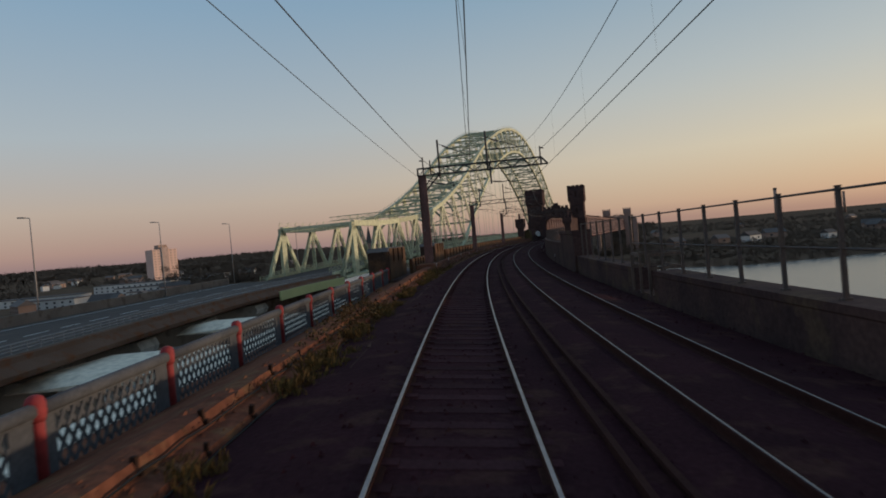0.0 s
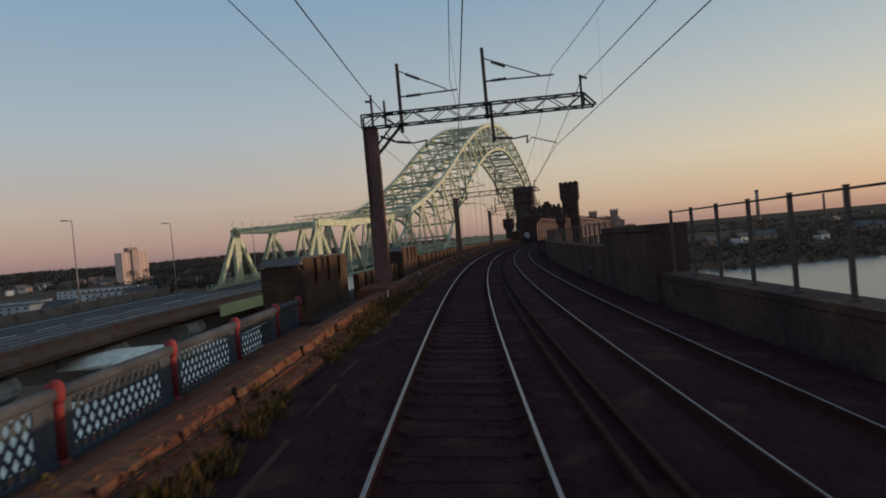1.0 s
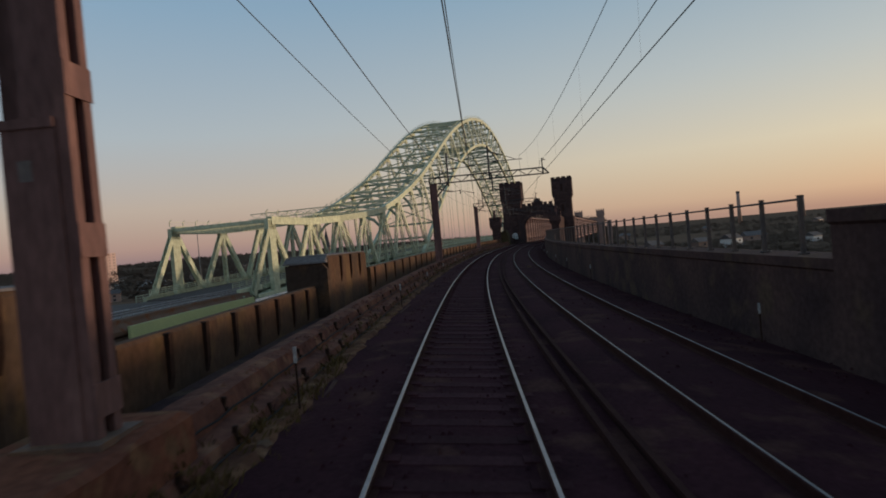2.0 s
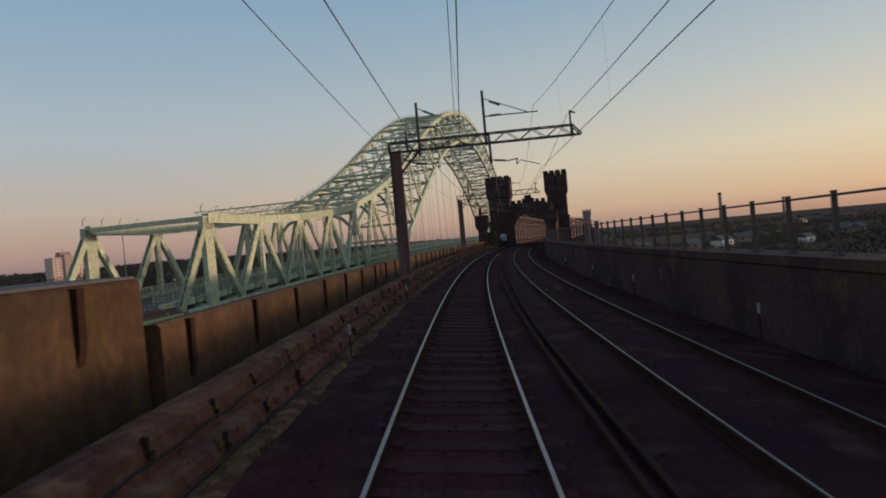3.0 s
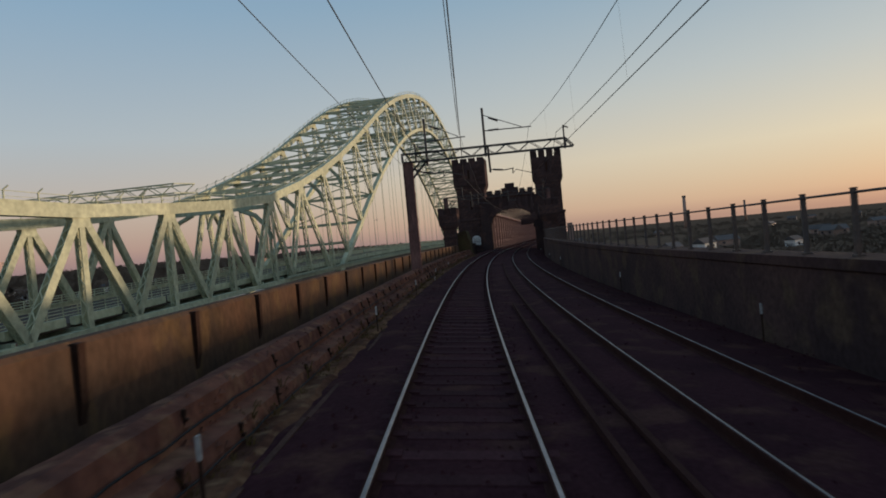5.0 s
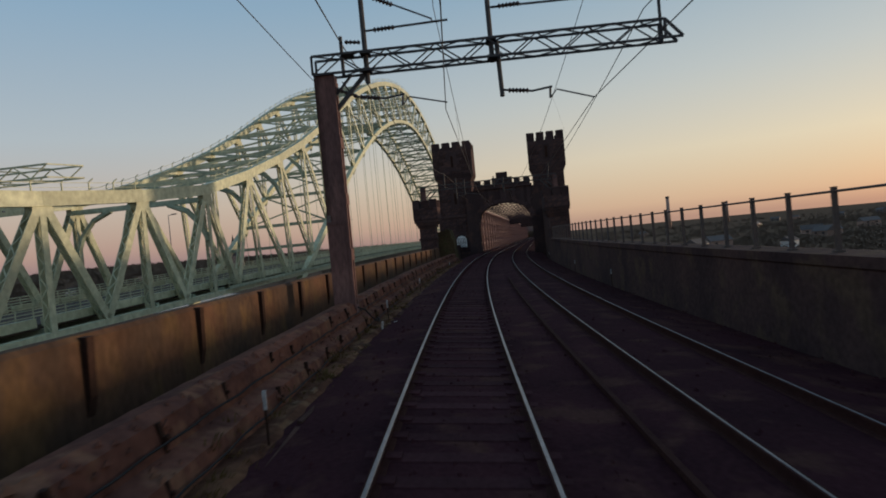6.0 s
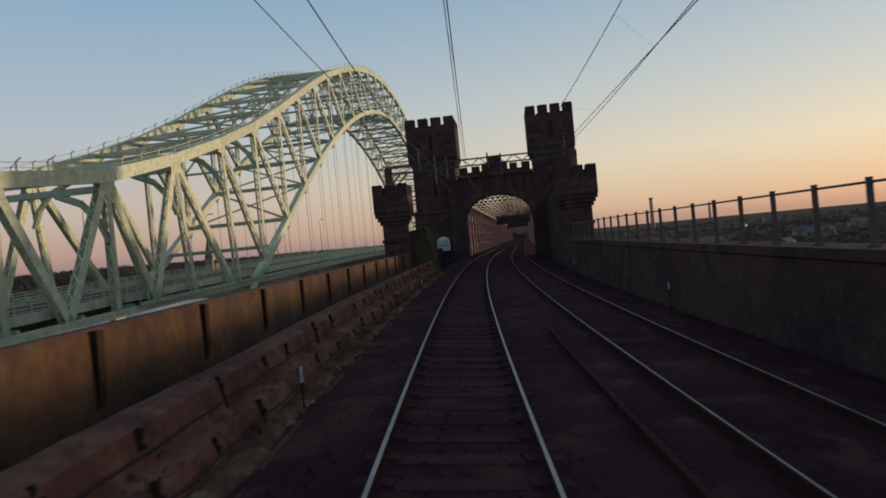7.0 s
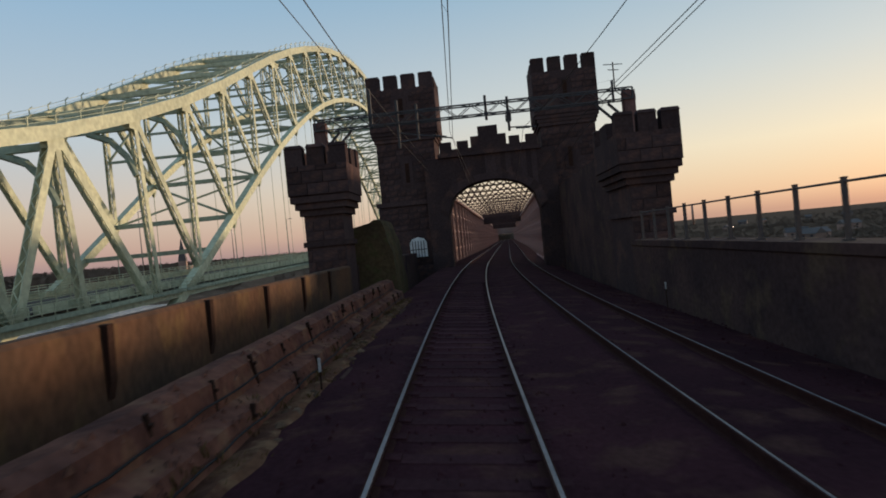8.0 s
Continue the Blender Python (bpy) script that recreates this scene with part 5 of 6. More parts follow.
    for a, b in (left, ((ub - 0.45, 7.5), (ub - 0.2, 7.4))):
        ins = Shape()
        insulator(ins, P(s, *a), P(s, *b), 4, 0.06)
        part("insulator", ins, PORCELAIN, t)
    return t


for s, um, ub in GANTRIES:
    gantry(s, um, ub)


def portal_gantry(s=174.5):
    t = thing("overhead_gantry", P(s, -5.7, -0.3), "steel portal of two masts and a lattice beam before the towers", "gantry", "overhead line gantries")
    for u in (-5.75, 7.35):
        mast(s, u, -0.2, 7.5, t)
        k = 1 if u < 0 else -1
        for dz in (0.0, 0.5):
            part("knee_brace", Shape().bar(P(s, u + k * 0.2, 5.9 + dz), P(s, u + k * (1.35 - dz), 7.05), 0.09, 0.1), OHL, t)
    lattice_beam(s, -5.9, 7.5, 7.37, t, False)
    for u, z0, z1 in ((-3.5, 7.1, 8.75), (-2.38, 6.1, 8.15), (-1.55, 6.4, 7.9), (1.4, 6.9, 7.95), (2.32, 6.35, 7.8), (6.75, 7.1, 8.0)):
        part("upright", Shape().tube([P(s, u, z0), P(s, u, z1)], 0.06, 6), OHL, t)
    part("hanger_box", Shape().bar(P(s, 2.32, 6.75), P(s, 2.32, 7.05), 0.2, 0.2), OHL, t)
    for u0, u1, z0, z1 in ((-2.3, -0.1, 6.72, 6.3), (2.35, 3.45, 6.5, 6.42)):
        arm = Shape().tube([P(s, u0, z0), P(s, u1, z1)], 0.03, 5)
        insulator(arm, P(s, u1 - 0.85, z0 + (z1 - z0) * 0.55), P(s, u1 - 0.25, z0 + (z1 - z0) * 0.85))
        part("registration_arm", arm, OHL, t)
    part("tie_rail", Shape().tube([P(s, -2.38, 6.35), P(s, -1.5, 6.4)], 0.03, 5), OHL, t)
    aer = Shape().tube([P(s, 6.85, 7.6), P(s, 6.85, 8.75)], 0.03, 5)
    for z, w in ((8.45, 0.22), (8.68, 0.4)):
        aer.tube([P(s, 6.85 - w, z), P(s, 6.85 + w, z - 0.04)], 0.018, 4)
    part("aerial", aer, OHL, t)


portal_gantry()


def build_wires():
    stops = [-48.0, -3.0] + [g[0] for g in GANTRIES] + [174.5, 222.0]

    def point(ends, sags, k, f):
        """A place on the span after stop k."""
        p = P(stops[k], *ends[k]).lerp(P(stops[k + 1], *ends[k + 1]), f)
        p.z -= sags[min(k, len(sags) - 1)] * 4 * f * (1 - f)
        return p

    def run(name, label, ends, sags, r):
        pts = [point(ends, sags, k, i / 14) for k in range(len(stops) - 1) for i in range(14)] + [P(stops[-1], *ends[-1])]
        solid(name, Shape().tube(pts, r, 5), WIRE, label, "wire", "overhead wires")

    near_contact = [(0.25, 5.28), (0.22, 5.28), (0.08, 5.26), (-0.05, 5.25), (0.0, 5.23), (-0.1, 6.3), (0.0, 6.0)]
    near_catenary = [(0.17, 7.85), (0.14, 7.85), (0.0, 7.85), (-0.13, 7.85), (-0.08, 7.85), (-0.2, 6.6), (-0.1, 6.8)]
    far_contact = [(3.8, 5.0), (3.75, 4.98), (3.65, 5.05), (3.74, 4.97), (3.7, 5.15), (5.2, 6.5), (4.6, 6.2)]
    far_catenary = [(3.65, 7.85), (3.62, 7.85), (3.75, 7.88), (3.63, 7.95), (3.7, 7.7), (2.9, 6.4), (3.2, 6.8)]
    for contact, catenary, r in ((near_contact, near_catenary, 0.0035), (far_contact, far_catenary, 0.002)):
        run("contact_wire", "thin dark contact wire over the track", contact, [0.0], 0.011)
        run("catenary_wire", "thin dark catenary wire over the track", catenary, [1.0], 0.010)
        drop = thing("dropper_wires", P(60, *contact[2]), "thin dropper wires between catenary and contact wire", "wire", "overhead wires")
        for k in range(len(stops) - 2):
            for i in range(1, 6):
                part("dropper", Shape().tube([point(contact, [0.0], k, i / 6), point(catenary, [1.0], k, i / 6)], r, 4), WIRE, drop)
    feeder = "dark feeder wire beside the gantries"
    run("feeder_wire", feeder, [(-3.9, 7.2), (-3.75, 7.16), (-2.92, 7.4), (-2.32, 7.25), (-2.5, 7.18), (-3.5, 8.7), (-3.5, 8.4)], [0.3, 0.3, 0.3, 0.26, 0.8, 0.3], 0.016)
    run("feeder_wire", feeder, [(-4.3, 6.4), (-4.18, 6.36), (-3.39, 6.37), (-3.5, 6.45), (-3.32, 6.35), (-2.85, 7.1), (-2.9, 7.2)], [0.23, 0.23, 0.23, 0.23, 0.45, 0.3], 0.010)
    run("feeder_wire", feeder, [(5.6, 7.1), (5.53, 7.12), (4.8, 7.39), (5.15, 7.34), (5.12, 7.22), (6.75, 7.6), (7.0, 7.6)], [0.3, 0.3, 0.4, 0.5, 0.34, 0.3], 0.014)


build_wires()

# ---- the castellated bridge portal ----
FRONT = 196.0


def merlons(u0, u1, s0, s1, z, h, n, t, side_n=3):
    """Merlons round the top of a tower, as separate stones."""
    w = (u1 - u0) / (n + 0.27 * (n - 1))
    for i in range(n):
        a = u0 + i * 1.27 * w
        for sa, sb in ((s0, s0 + 0.5), (s1 - 0.5, s1)):
            mer = part("merlon", block(a, a + w, sa, sb, z, z + h), SANDSTONE, t)
            cap = block(a - 0.02, a + w + 0.02, sa - 0.04, sb + 0.04, z + h + 0.004, z + h + 0.13)
            for k in (4, 5, 6, 7):
                mid = sum((Vector(v) for v in cap.v[4:8]), Vector()) / 4 if k == 4 else mid
                cap.v[k] = tuple(Vector(cap.v[k]).lerp(Vector((mid.x, mid.y, cap.v[k][2])), 0.16))
            part("merlon_cap", cap, SANDSTONE, mer)
    ws = (s1 - s0) / (side_n + 0.27 * (side_n - 1))
    for i in range(1, side_n - 1):
        a = s0 + i * 1.27 * ws
        for ua, ub in ((u0, u0 + 0.5), (u1 - 0.5, u1)):
            part("merlon", block(ua, ub, a, a + ws, z, z + h), SANDSTONE, t)


def block(u0, u1, s0, s1, z0, z1):
    m = stand(FRONT if s0 > 185 else s0, 0, 0)
    sb = FRONT if s0 > 185 else s0
    sh = Shape().box(u0, u1, s0 - sb, s1 - sb, z0, z1)
    sh.v = [tuple(m @ Vector(p)) for p in sh.v]
    return sh


def tower(u0, u1, s0, s1, label):
    """A tall square tower: battered foot, shaft with string courses, corbelled head and battlements."""
    t = thing("castle_tower", P(s0, (u0 + u1) / 2, -1), label, "tower", "towers of the bridge portal")
    i = 0.36
    part("foot", block(u0 + 0.15, u1 - 0.15, s0 - 0.1, s1, -20, 5.0), SANDSTONE, t)
    part("string_course", block(u0 + 0.02, u1 - 0.02, s0 - 0.25, s1 + 0.1, 5.004, 5.35), SANDSTONE, t)
    part("shaft", block(u0 + i, u1 - i, s0 + 0.25, s1 - 0.25, 5.354, 10.0), SANDSTONE, t)
    for k in range(3):
        f = i * (1 - (k + 1) / 3.3)
        part("corbel_course", block(u0 + f, u1 - f, s0 + f * 0.5, s1 - f * 0.5, 10.004 + k * 0.27, 10.26 + k * 0.27), SANDSTONE, t)
    part("head", block(u0, u1, s0, s1, 10.82, 14.1), SANDSTONE, t)
    merlons(u0, u1, s0, s1, 14.104, 0.95, 4, t, 4)
    # slit windows with stone frames, and a shield panel
    for z in (6.6, 11.6):
        c = (u0 + u1) / 2
        d = 0.25 if z < 10 else 0.0
        part("slit_frame", block(c - 0.42, c + 0.42, s0 + d - 0.06, s0 + d - 0.004, z, z + 1.9), SANDSTONE, t)
        part("slit", block(c - 0.16, c + 0.16, s0 + d - 0.085, s0 + d - 0.064, z + 0.2, z + 1.7), PLATE_RIB, t)
    return t


tower(-7.45, -2.2, FRONT + 0.6, FRONT + 5.8, "dark sooty sandstone castle tower with battlements")
tower(5.35, 10.2, FRONT + 0.6, FRONT + 5.8, "dark sooty sandstone castle tower with battlements")


def portal():
    t = thing("bridge_portal", P(FRONT, 1.6, -1), "dark sandstone portal with a flat arch and battlements", "gateway")
    c, half, spring, rise = 1.65, 3.5, 3.9, 2.45
    n = 18
    arch = []
    for i in range(n + 1):
        x = -1 + 2 * i / n
        arch.append((c + half * x, spring + rise * math.sqrt(max(0.0, 1 - abs(x) ** 2.2))))
    m = stand(FRONT, 0, 0)
    sh = Shape()
    s0, s1 = 0.0, 2.0
    for (u0, z0), (u1, z1) in zip(arch, arch[1:]):
        sh = Shape()
        sh.hexa([m @ Vector(p) for p in ((u0, s0, z0), (u1, s0, z1), (u1, s1, z1), (u0, s1, z0), (u0, s0, 8.3), (u1, s0, 8.3), (u1, s1, 8.3), (u0, s1, 8.3))])
        part("arch_wall", sh, SANDSTONE, t)
    part("jamb", block(-3.4, c - half, FRONT, FRONT + 2.0, -2, 8.3), SANDSTONE, t)
    part("jamb", block(c + half, 6.6, FRONT, FRONT + 2.0, -2, 8.3), SANDSTONE, t)
    # ring of arch stones, proud of the wall
    for i in range(n):
        (u0, z0), (u1, z1) = arch[i], arch[i + 1]
        v = Shape().hexa([m @ Vector(p) for p in ((u0, -0.12, z0), (u1, -0.12, z1), (u1, -0.004, z1), (u0, -0.004, z0), (c + (u0 - c) * 1.16, -0.12, z0 + 0.5), (c + (u1 - c) * 1.16, -0.12, z1 + 0.5), (c + (u1 - c) * 1.16, -0.004, z1 + 0.5), (c + (u0 - c) * 1.16, -0.004, z0 + 0.5))])
        part("arch_stone", v, SANDSTONE, t)
    part("string_course", block(-2.3, 5.5, FRONT - 0.2, FRONT + 1.0, 8.304, 8.6), SANDSTONE, t)
    for u0, u1, h in ((-2.1, -1.2, 0.85), (-0.75, 0.1, 0.85), (3.2, 4.0, 0.85), (4.45, 5.3, 0.85), (0.3, 3.0, 1.1), (0.9, 2.4, 1.8)):
        part("merlon", block(u0, u1, FRONT - 0.1 + (0.004 if h == 1.1 else 0), FRONT + 0.5 - (0.004 if h == 1.1 else 0), 8.604, 8.604 + h), SANDSTONE, t)
    part("low_parapet", block(-2.1, 5.3, FRONT + 0.0, FRONT + 0.4, 8.604, 8.9), SANDSTONE, t)


portal()


def turret(u0, u1, s, deep, label):
    t = thing("castle_turret", P(s, (u0 + u1) / 2, -1), label, "turret", "turrets before the portal")
    i = 0.42
    part("shaft", block(u0 + i, u1 - i, s + i, s + deep - i, -20, 3.4), SANDSTONE, t)
    part("string_course", block(u0 + i - 0.1, u1 - i + 0.1, s + i - 0.1, s + deep + 0.1 - i, 2.2, 2.4), SANDSTONE, t)
    for k in range(3):
        f = i * (1 - (k + 1) / 3.3)
        part("corbel_course", block(u0 + f, u1 - f, s + f, s + deep - f, 3.404 + k * 0.25, 3.65 + k * 0.25), SANDSTONE, t)
    part("head", block(u0, u1, s, s + deep, 4.17, 5.3), SANDSTONE, t)
    merlons(u0, u1, s, s + deep, 5.304, 0.66, 3, t, 3)


turret(-6.45, -4.1, 171.2, 2.7, "low dark sandstone turret with battlements beside the railway")
turret(5.98, 8.35, 171.2, 4.6, "low dark sandstone turret with battlements beside the railway")
# walls from the turrets to the towers
wall("flank_wall", [(-6.2, -20), (-4.6, -20), (-4.6, 1.3), (-6.2, 1.3)], 174.0, 196, DARKWALL, "sooty masonry wall between turret and tower")
wall("flank_wall", [(6.6, -20), (7.8, -20), (7.8, 5.3), (6.6, 5.3)], 175.9, 196, DARKWALL, "sooty masonry wall between turret and tower")


def lattice_bridge():
    """The river spans behind the portal: two lattice girders and an arched lattice overhead."""
    t = thing("lattice_bridge", P(212, 1.65, -1), "long lattice-girder railway bridge with girders tinted sunset pink", "bridge")
    ua, ub, z0, z1 = -2.75, 6.05, -0.6, 6.2
    a, b = 198.2, 500.0
    for u, k in ((ua, -1), (ub, 1)):
        for z in (z0, z1):
            part("flange", along("f", [(u - 0.35, z - 0.12), (u + 0.35, z - 0.12), (u + 0.35, z + 0.12), (u - 0.35, z + 0.12)], a, b, None, P, 6), PINKGIRDER, t)
        if k < 0:
            part("web_plate", along("w", [(u + k * 0.22, z0), (u + k * 0.26, z0), (u + k * 0.26, z1), (u + k * 0.22, z1)], a, b, None, P, 6), PINKGIRDER, t)
        for zz in (1.2, 2.9, 4.6):
            part("stringer", along("f", [(u - k * 0.02, zz - 0.05), (u - k * 0.07, zz - 0.05), (u - k * 0.07, zz + 0.05), (u - k * 0.02, zz + 0.05)], a, b, None, P, 6), PINKGIRDER, t)
        web = Shape()
        for s in spans(a, b - 6, 1.7):
            web.bar(P(s, u, z0), P(s + 5, u, z1), 0.22, 0.03, P(s, 1) - P(s, 0))
            web.bar(P(s + 5, u + 0.04, z0), P(s, u + 0.04, z1), 0.22, 0.03, P(s, 1) - P(s, 0))
        part("girder_lattice", web, PINKGIRDER, t, kind="stuff")
        post = Shape().box(-0.16, 0.16, -0.09, 0.09, z0, z1).mesh("girder_post", PINKGIRDER)
        for s in spans(a, b, 5.1):
            part("girder_post", post, None, t, at=stand(s, u - k * 0.1, 0))
    for s in spans(a + 3.5, b - 5, 6.6):
        low, top, n = z1 + 0.15, z1 + 0.85, 14
        frame_mesh = Shape()
        for i in range(n):
            u0, u1 = ua + (ub - ua) * i / n, ua + (ub - ua) * (i + 1) / n
            frame_mesh.bar(P(s, u0, low), P(s, u1, top), 0.05, 0.1, (0, 0, 1))
            frame_mesh.bar(P(s, u1, low), P(s, u0, top), 0.05, 0.1, (0, 0, 1))
        part("cross_frame_lattice", frame_mesh, SANDSTONE, t, kind="stuff")
        part("cross_frame_chord", Shape().bar(P(s, ua, low), P(s, ub, low), 0.12, 0.12), SANDSTONE, t)
    # deep frames over the river piers
    for s in (291.0, 384.0):
        part("pier_frame", Shape().bar(P(s, ua, z1 - 0.15), P(s, ub, z1 - 0.15), 0.4, 2.1, (0, 0, 1)), SANDSTONE, t)


lattice_bridge()


def marker_post(s, u, z, h=0.55):
    t = thing("marker_post", P(s, u, z), "small dirty-white marker post with a dark band beside the track", "marker post", "marker posts")
    m = stand(s, u, z)
    for name, a, b, mat in (("stem", 0, h - 0.2, PLATE_RIB), ("plate", h - 0.2, h, MARKER)):
        sh = Shape().box(-0.011 if name == "stem" else -0.018, 0.011 if name == "stem" else 0.018, -0.015, 0.015, a, b)
        sh.v = [tuple(m @ Vector(p)) for p in sh.v]
        part(name, sh, mat, t)


for s, h in ((35.7, 0.85), (45.0, 0.85), (57.1, 0.8), (67.1, 0.66), (77.2, 0.66), (87.6, 0.6), (97.3, 0.66), (107.3, 0.64), (117.3, 0.62), (127.5, 0.6), (137.1, 0.58), (156.4, 0.5)):
    marker_post(s, -2.05, -0.08, h)
for s in (49.5, 68.0, 77.7, 85.8, 97.0, 104.7, 116.5, 136.6, 147.1, 165.6):
    marker_post(s, 5.7, -0.55, 0.75)


def spare_rails():
    """Two rusty rails left lying; the outer one wanders."""
    outer = ([-25, 5, 33, 52, 69, 88, 200], [1.8, 1.77, 1.73, 1.68, 1.62, 1.84, 1.85])
    for path, b in ((lambda s: 1.44, 112.0), (lambda s: float(np.interp(s, *outer)), 143.0)):
        prof = [(-0.07, -0.14), (0.07, -0.14), (0.055, -0.115), (0.012, -0.105), (0.012, -0.035), (0.034, -0.025), (0.034, 0.012), (-0.034, 0.012), (-0.034, -0.025), (-0.012, -0.035), (-0.012, -0.105), (-0.055, -0.115)]
        body = Shape().sweep([[Q(s, path(s) + u, z) for u, z in prof] for s in spans(-20, b, 1.5)])
        solid("spare_rail", body, RAIL_SIDE, "rusty disused rail lying between the tracks", "rail", "spare rails")


spare_rails()


def stones_on(t, u0, u1, s, z0, z1, rng, skip=()):
    """Squared stones, a little proud and uneven, on a face towards the line's start."""
    z = z0
    while z < z1 - 0.2:
        h = rng.uniform(0.38, 0.5)
        h = min(h, z1 - z)
        u = u0 - rng.uniform(0, 0.5)
        while u < u1 - 0.1:
            w = rng.uniform(0.6, 1.1)
            a, b = max(u, u0), min(u + w, u1)
            if b - a > 0.15 and not any(a < q and b > p and z < r1 and z + h > r0 for p, q, r0, r1 in skip):
                m = stand(FRONT if s > 185 else s, 0, 0) @ Matrix.Translation(((a + b) / 2, (s - FRONT if s > 185 else 0) - rng.uniform(-0.015, 0.012), z + h / 2)) @ Matrix.Diagonal((b - a - 0.015, 0.07, h - 0.015, 1))
                ob = part("stone", STONE_ME, None, t, at=m)
            u += w
        z += h


def bevelled_stone():
    sh = Shape()
    o, i = 0.5, 0.485
    sh.sweep([[(-o, 0.5, -o), (o, 0.5, -o), (o, 0.5, o), (-o, 0.5, o)], [(-o, -0.2, -o), (o, -0.2, -o), (o, -0.2, o), (-o, -0.2, o)], [(-i, -0.5, -i), (i, -0.5, -i), (i, -0.5, i), (-i, -0.5, i)]])
    return sh.mesh("stone", SANDSTONE)


STONE_ME = bevelled_stone()


def dress_portal():
    rng = random.Random(5)
    for t in [o for o in scene.objects if o.get("category") == "tower"]:
        c = -4.825 if t.location.x < P(FRONT, 1.6).x else 7.775
        u0, u1 = (-7.45, -2.2) if c < 0 else (5.35, 10.2)
        stones_on(t, u0 + 0.15, u1 - 0.15, FRONT + 0.5, -0.6, 5.0, rng, [(-5.2, -3.7, 0.9, 2.6)] if c < 0 else ())
        m = (u0 + u1) / 2
        stones_on(t, u0 + 0.36, u1 - 0.36, FRONT + 0.85, 5.36, 10.0, rng, [(m - 0.45, m + 0.45, 6.5, 8.6)])
        stones_on(t, u0, u1, FRONT + 0.6, 10.84, 14.1, rng, [(m - 0.45, m + 0.45, 11.5, 13.6)])
    for t in [o for o in scene.objects if o.get("category") == "turret"]:
        left = t.location.x < P(171, 1.6).x
        u0, u1 = (-6.45, -4.1) if left else (5.98, 8.35)
        stones_on(t, u0 + 0.42, u1 - 0.42, 171.62, -0.5, 2.2, rng)
        stones_on(t, u0 + 0.42, u1 - 0.42, 171.62, 2.42, 3.4, rng)
        stones_on(t, u0, u1, 171.2, 4.18, 5.3, rng)


dress_portal()


def side_opening():
    """A low side arch with bars beside the line; its bright view is a white panel."""
    s, u = FRONT + 0.5, -4.45
    t = thing("side_opening", P(s, u, 0.3), "low side arch with bars, a white panel for the bright view", "gate")
    m = stand(FRONT, 0, 0)

    def put(name, sh, mat):
        sh.v = [tuple(m @ Vector(p)) for p in sh.v]
        part(name, sh, mat, t)
    # flat white panel stands in for the daylight seen through the arch
    prof = [(-0.66, 0.5), (0.66, 0.5), (0.66, 1.6), (0.46, 1.9), (0, 2.04), (-0.46, 1.9), (-0.66, 1.6)]
    sh = Shape()
    sh.sweep([[(u + x, y, 0.45 + z) for x, z in prof] for y in (0.30, 0.36)])
    put("panel", sh, WHITE)
    for i in range(5):
        x = -0.44 + 0.22 * i
        put("bar", Shape().box(u + x - 0.03, u + x + 0.03, 0.25, 0.29, 0.95, 2.2), OHL)
    put("rail", Shape().box(u - 0.64, u + 0.64, 0.26, 0.295, 1.5, 1.56), OHL)


side_opening()
def mossy_wall():
    """A rough battered stump of overgrown masonry."""
    sh, rings = Shape(), []
    for i, s in enumerate(spans(174.2, 177.4, 0.4)):
        ring = []
        for j, (u, z) in enumerate(((-5.3, -1), (-2.95, -1), (-3.0, 0.4), (-3.05, 1.25), (-3.12, 1.7), (-3.22, 2.2), (-3.32, 2.75), (-3.5, 3.1), (-3.8, 3.16), (-3.95, 2.98), (-4.4, 2.92), (-4.9, 2.86), (-5.3, 2.7))):
            k = 0.13 if j > 1 else 0.0
            ring.append(P(s, u + k * noise.noise((s * 2.3, j * 1.9, 3)), z + k * noise.noise((s * 1.9, j * 2.3, 8))))
        rings.append(ring)
    return sh.sweep(rings)


solid("mossy_wall", mossy_wall(), MOSS, "low mossy olive-brown stone wall beside the turret", "wall", kind="structure")


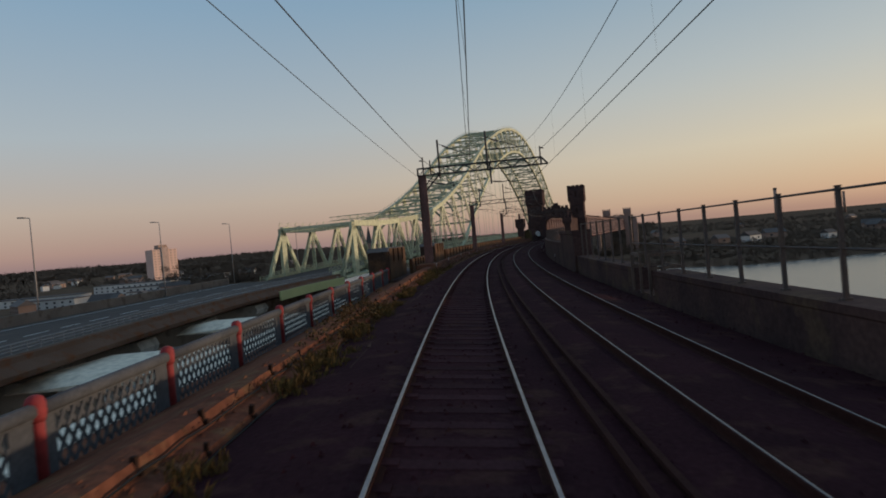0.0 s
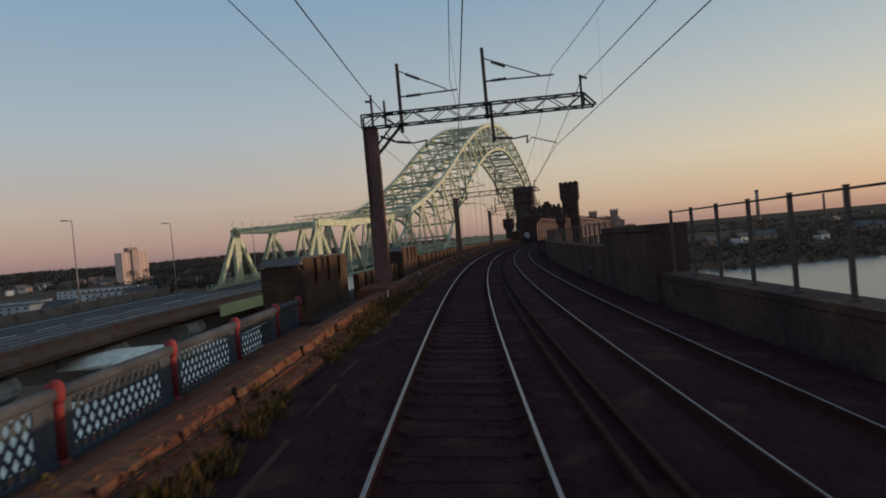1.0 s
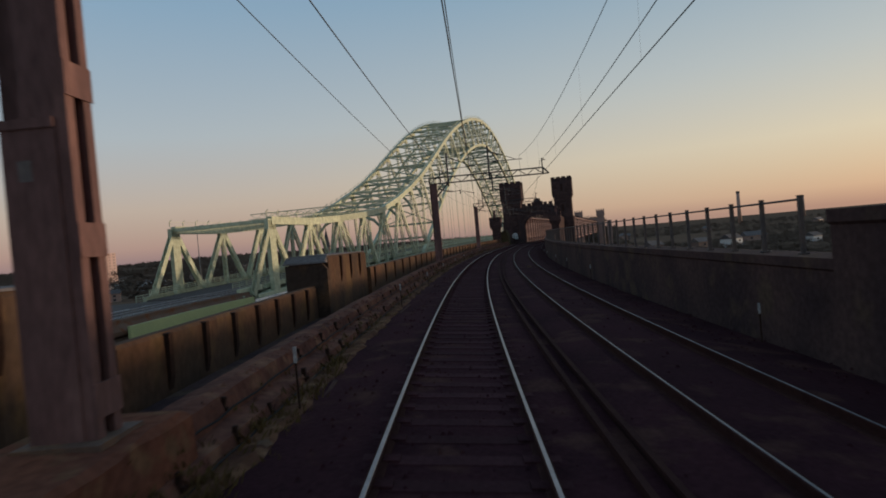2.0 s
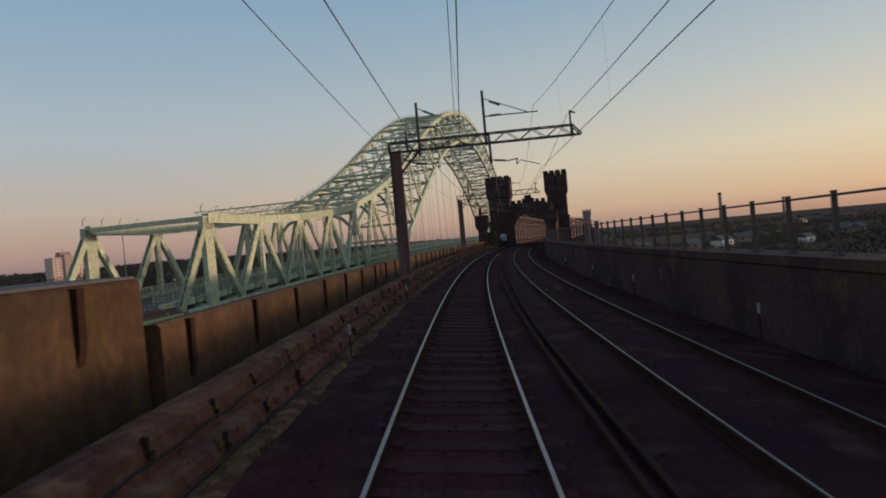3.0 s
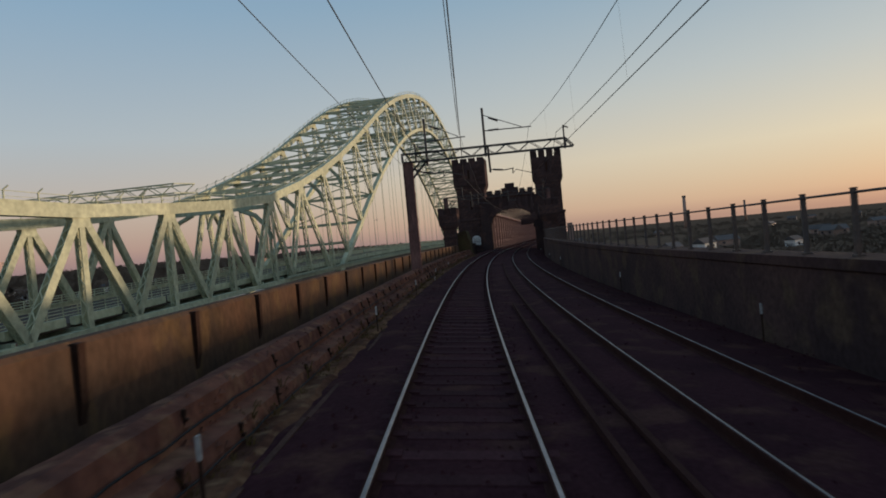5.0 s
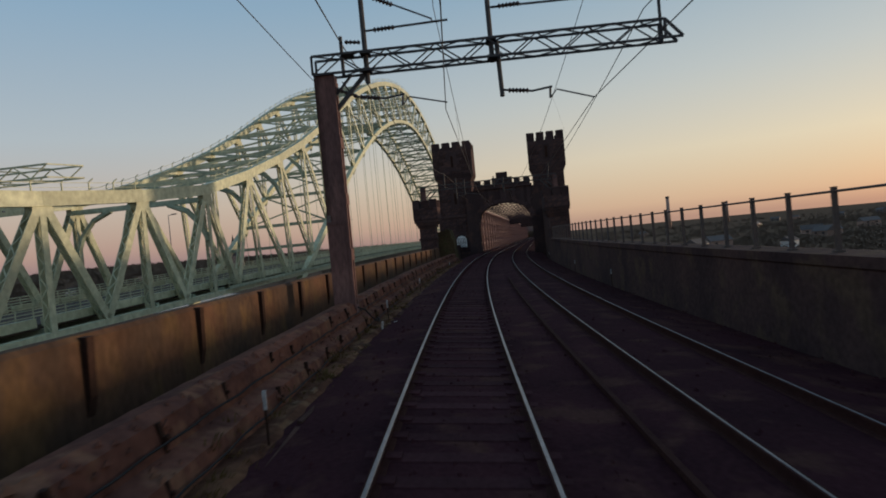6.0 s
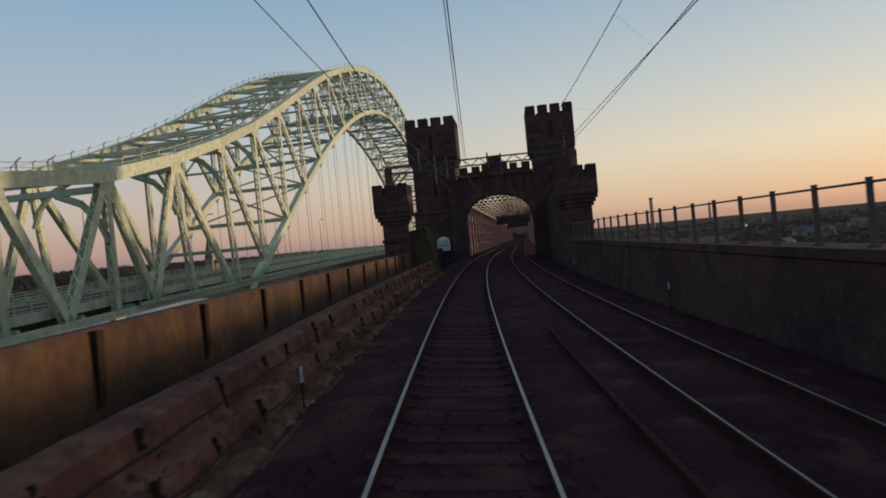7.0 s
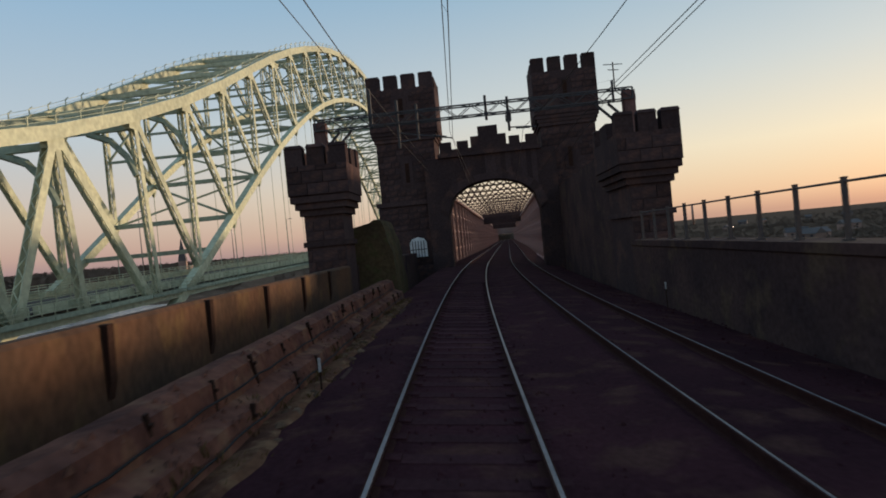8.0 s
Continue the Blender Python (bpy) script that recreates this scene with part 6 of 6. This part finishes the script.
def weeds():
    """Tufts of dry grass and bramble along the foot of the bank."""
    rng = random.Random(13)
    sh = Shape()
    for _ in range(2700):
        s = rng.uniform(-16, 170)
        dense = 1.0 if s < 50 else 0.9 if s > 105 else 0.5 + 0.3 * noise.noise((s / 6.0, 0, 2))
        if rng.random() > dense or noise.noise((s / 3.0, 4, 1)) < -0.1:
            continue
        u = rng.gauss(-2.42, 0.16) if s < 34 else rng.gauss(-2.1, 0.09)
        b = Q(s, u, -0.3 - 0.16 * (u + 2.2))
        big = rng.uniform(0.07, 0.26) * (1.0 if s < 50 else 0.75)
        for _ in range(20):
            a, l = rng.uniform(0, 6.28), big * rng.uniform(0.5, 1.0)
            o = Vector((math.cos(a), math.sin(a), 0)) * l * rng.uniform(0.2, 0.8)
            w = Vector((-math.sin(a), math.cos(a), 0)) * 0.008
            r = b + Vector((rng.gauss(0, 0.05), rng.gauss(0, 0.05), 0))
            k = len(sh.v)
            sh.v += [tuple(r - w), tuple(r + w), tuple(r + o * 0.5 + Vector((0, 0, l * 0.7)) + w), tuple(r + o + Vector((0, 0, l)))]
            sh.f.append((k, k + 1, k + 2, k + 3))
    for _ in range(1900):
        s, u = rng.choice((rng.gauss(37, 3.0), rng.gauss(36, 2.0), rng.uniform(44, 168))), rng.gauss(-2.28, 0.12)
        w = swell(s)
        b = P(s, u, -0.2 + max(0.0, -u - 2.1) * (0.5 + 0.6 * w))
        l0 = rng.uniform(0.05, 0.17)
        for _ in range(7):
            a, l = rng.uniform(0, 6.28), l0 * rng.uniform(0.5, 1.0)
            o = Vector((math.cos(a), math.sin(a), 0)) * l * 0.6
            v = Vector((-math.sin(a), math.cos(a), 0)) * 0.008
            r = b + Vector((rng.gauss(0, 0.04), rng.gauss(0, 0.04), 0))
            k = len(sh.v)
            sh.v += [tuple(r - v), tuple(r + v), tuple(r + o * 0.5 + Vector((0, 0, l * 0.7)) + v), tuple(r + o + Vector((0, 0, l)))]
            sh.f.append((k, k + 1, k + 2, k + 3))
    solid("weeds", sh, WEED, "dry yellow-green weeds along the foot of the bank", "weeds", kind="stuff")
    rub = random.Random(3)
    for i in range(170):
        s, u = rub.choice([rub.uniform(36, 168), rub.uniform(120, 168)]), rub.gauss(-2.12, 0.1)
        r = rub.uniform(0.03, 0.095)
        sh2 = Shape()
        ring = lambda k, f: [tuple(Q(s, u, -0.24) + Vector((f * r * math.cos(a) * rub.uniform(0.6, 1.4), f * r * 1.3 * math.sin(a) * rub.uniform(0.6, 1.4), k * r * 0.7))) for a in (0, 1.05, 2.1, 3.14, 4.2, 5.2)]
        sh2.sweep([ring(-0.3, 0.9), ring(0.4, 1.0), ring(0.95, 0.55)])
        solid("rubble_stone", sh2, STONEPALE, "loose pale rubble stone at the bank's foot", "stone", "rubble stones")
    # brambles on the low bank
    bush = Shape()
    for _ in range(420):
        s, u = rng.choice((rng.gauss(16.5, 2.2), rng.gauss(35.5, 2.2), rng.gauss(17.5, 1.6))), rng.gauss(-2.75, 0.32)
        z = float(np.interp(-u, [2.0, 2.6, 3.25, 3.8, 4.9], [-0.33, -0.1, 0.2, 0.02, -0.38]))
        c = P(s, u, z + rng.uniform(0.0, 0.22))
        clump(bush, c, rng.uniform(0.08, 0.2), rng, 16, 0.55)
        bush.tube([P(s, u, z - 0.05), c], [0.008, 0.004], 4)
    solid("brambles", bush, BRAMBLE, "rust-brown brambles spilling over the low bank", "bramble", kind="stuff")


weeds()


def far_portal():
    """The matching portal at the far end of the river spans, low sunlight put into its stone colour."""
    s = 492.0
    t = thing("far_portal", P(s, 1.65, -1), "brown sandstone portal with towers at the bridge's far end", "gateway")
    m = stand(s, 0, 0)

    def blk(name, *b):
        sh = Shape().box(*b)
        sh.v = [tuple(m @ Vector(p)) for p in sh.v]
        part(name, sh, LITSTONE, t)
    for u0, u1 in ((-8.5, -3.0), (6.2, 11.7)):
        blk("tower", u0 + 0.5, u1 - 0.5, 0.5, 5, -25, 10)
        blk("tower_head", u0, u1, 0, 5.5, 10.004, 13.8)
        for i in range(4):
            w = (u1 - u0) / 7
            blk("merlon", u0 + 2 * i * w, u0 + (2 * i + 1) * w, 0, 0.6, 13.804, 14.8)
    blk("lintel", -3.6, 6.8, 1, 4.5, 3.4, 9)
    blk("turret", 13.2, 16.2, -22, -19, -25, 6.5)
    blk("turret", -12.5, -9.5, -22, -19, -25, 6.5)


far_portal()


def litter():
    """Loose things left beside the tracks: a timber trough between the far rails, short boards and a slab."""
    def box_on(bed, s0, s1, u0, u1, z0, z1):
        return Shape().hexa([bed(s0, u0, z0), bed(s0, u1, z0), bed(s1, u1, z0), bed(s1, u0, z0), bed(s0, u0 + 0.02, z1), bed(s0, u1 - 0.02, z1), bed(s1, u1 - 0.02, z1), bed(s1, u0 + 0.02, z1)])
    t = thing("track_trough", Q(81.2, 3.4, -0.1), "long brown timber trough lying between the far rails", "trough")
    part("side_board", box_on(Q, 80.75, 82.6, 3.32, 3.37, -0.06, 0.07), OLDIRON, t)
    part("side_board", box_on(Q, 80.75, 82.6, 3.63, 3.68, -0.06, 0.07), OLDIRON, t)
    part("cover_board", box_on(Q, 80.8, 82.6, 3.3, 3.7, 0.074, 0.1), SLEEPER, t, "weathered cover board")
    part("end_board", box_on(Q, 80.68, 80.745, 3.33, 3.67, -0.05, 0.09), RUST, t, "rust-orange end board")
    for s, u, z, bed in ((79.9, 2.95, 0.0, Q), (79.8, 3.9, 0.02, Q), (80.9, -3.02, 0.535, P), (58.6, -2.15, -0.02, P), (80.0, -2.12, -0.02, P), (119.4, -2.1, 0.0, P)):
        solid("loose_board", box_on(bed, s, s + 0.24, u - 0.04, u + 0.04, z, z + 0.035), STONEPALE, "short pale weathered board lying loose", "board", "loose boards")
    for a, b, w in (((124.9, -2.12, -0.2), (125.6, -2.12, -0.06), 0.045), ((125.58, -2.12, -0.05), (126.2, -2.1, -0.15), 0.04), ((126.05, -2.05, -0.32), (126.0, -1.99, 0.14), 0.05), ((126.0, -1.83, -0.14), (127.25, -1.83, -0.04), 0.08)):
        solid("broken_lath", Shape().bar(P(*a), P(*b), w, 0.025), PALELATH, "broken pale lath lying against the bank", "lath", "broken laths")
    loop = [P(*q) for q in ((125.3, -2.42, 0.6), (125.7, -2.33, 0.5), (126.1, -2.27, 0.29), (126.5, -2.24, 0.14), (126.9, -2.22, 0.05), (127.3, -2.25, 0.04), (127.6, -2.4, 0.12))]
    solid("hanging_cable", Shape().tube(loop, 0.02, 6), CABLE, "slack black cable hanging off the bank", "cable")


litter()

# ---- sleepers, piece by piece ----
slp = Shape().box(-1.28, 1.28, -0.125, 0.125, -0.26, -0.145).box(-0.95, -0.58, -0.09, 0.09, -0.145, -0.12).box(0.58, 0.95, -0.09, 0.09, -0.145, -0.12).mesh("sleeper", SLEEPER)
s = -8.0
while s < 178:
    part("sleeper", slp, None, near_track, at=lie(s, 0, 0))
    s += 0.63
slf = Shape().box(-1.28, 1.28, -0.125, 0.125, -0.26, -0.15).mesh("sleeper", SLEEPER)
s = -8.0
while s < 178:
    part("sleeper", slf, None, far_track, at=lie(s, FAR_U, FAR_Z - 0.02))
    s += 0.65
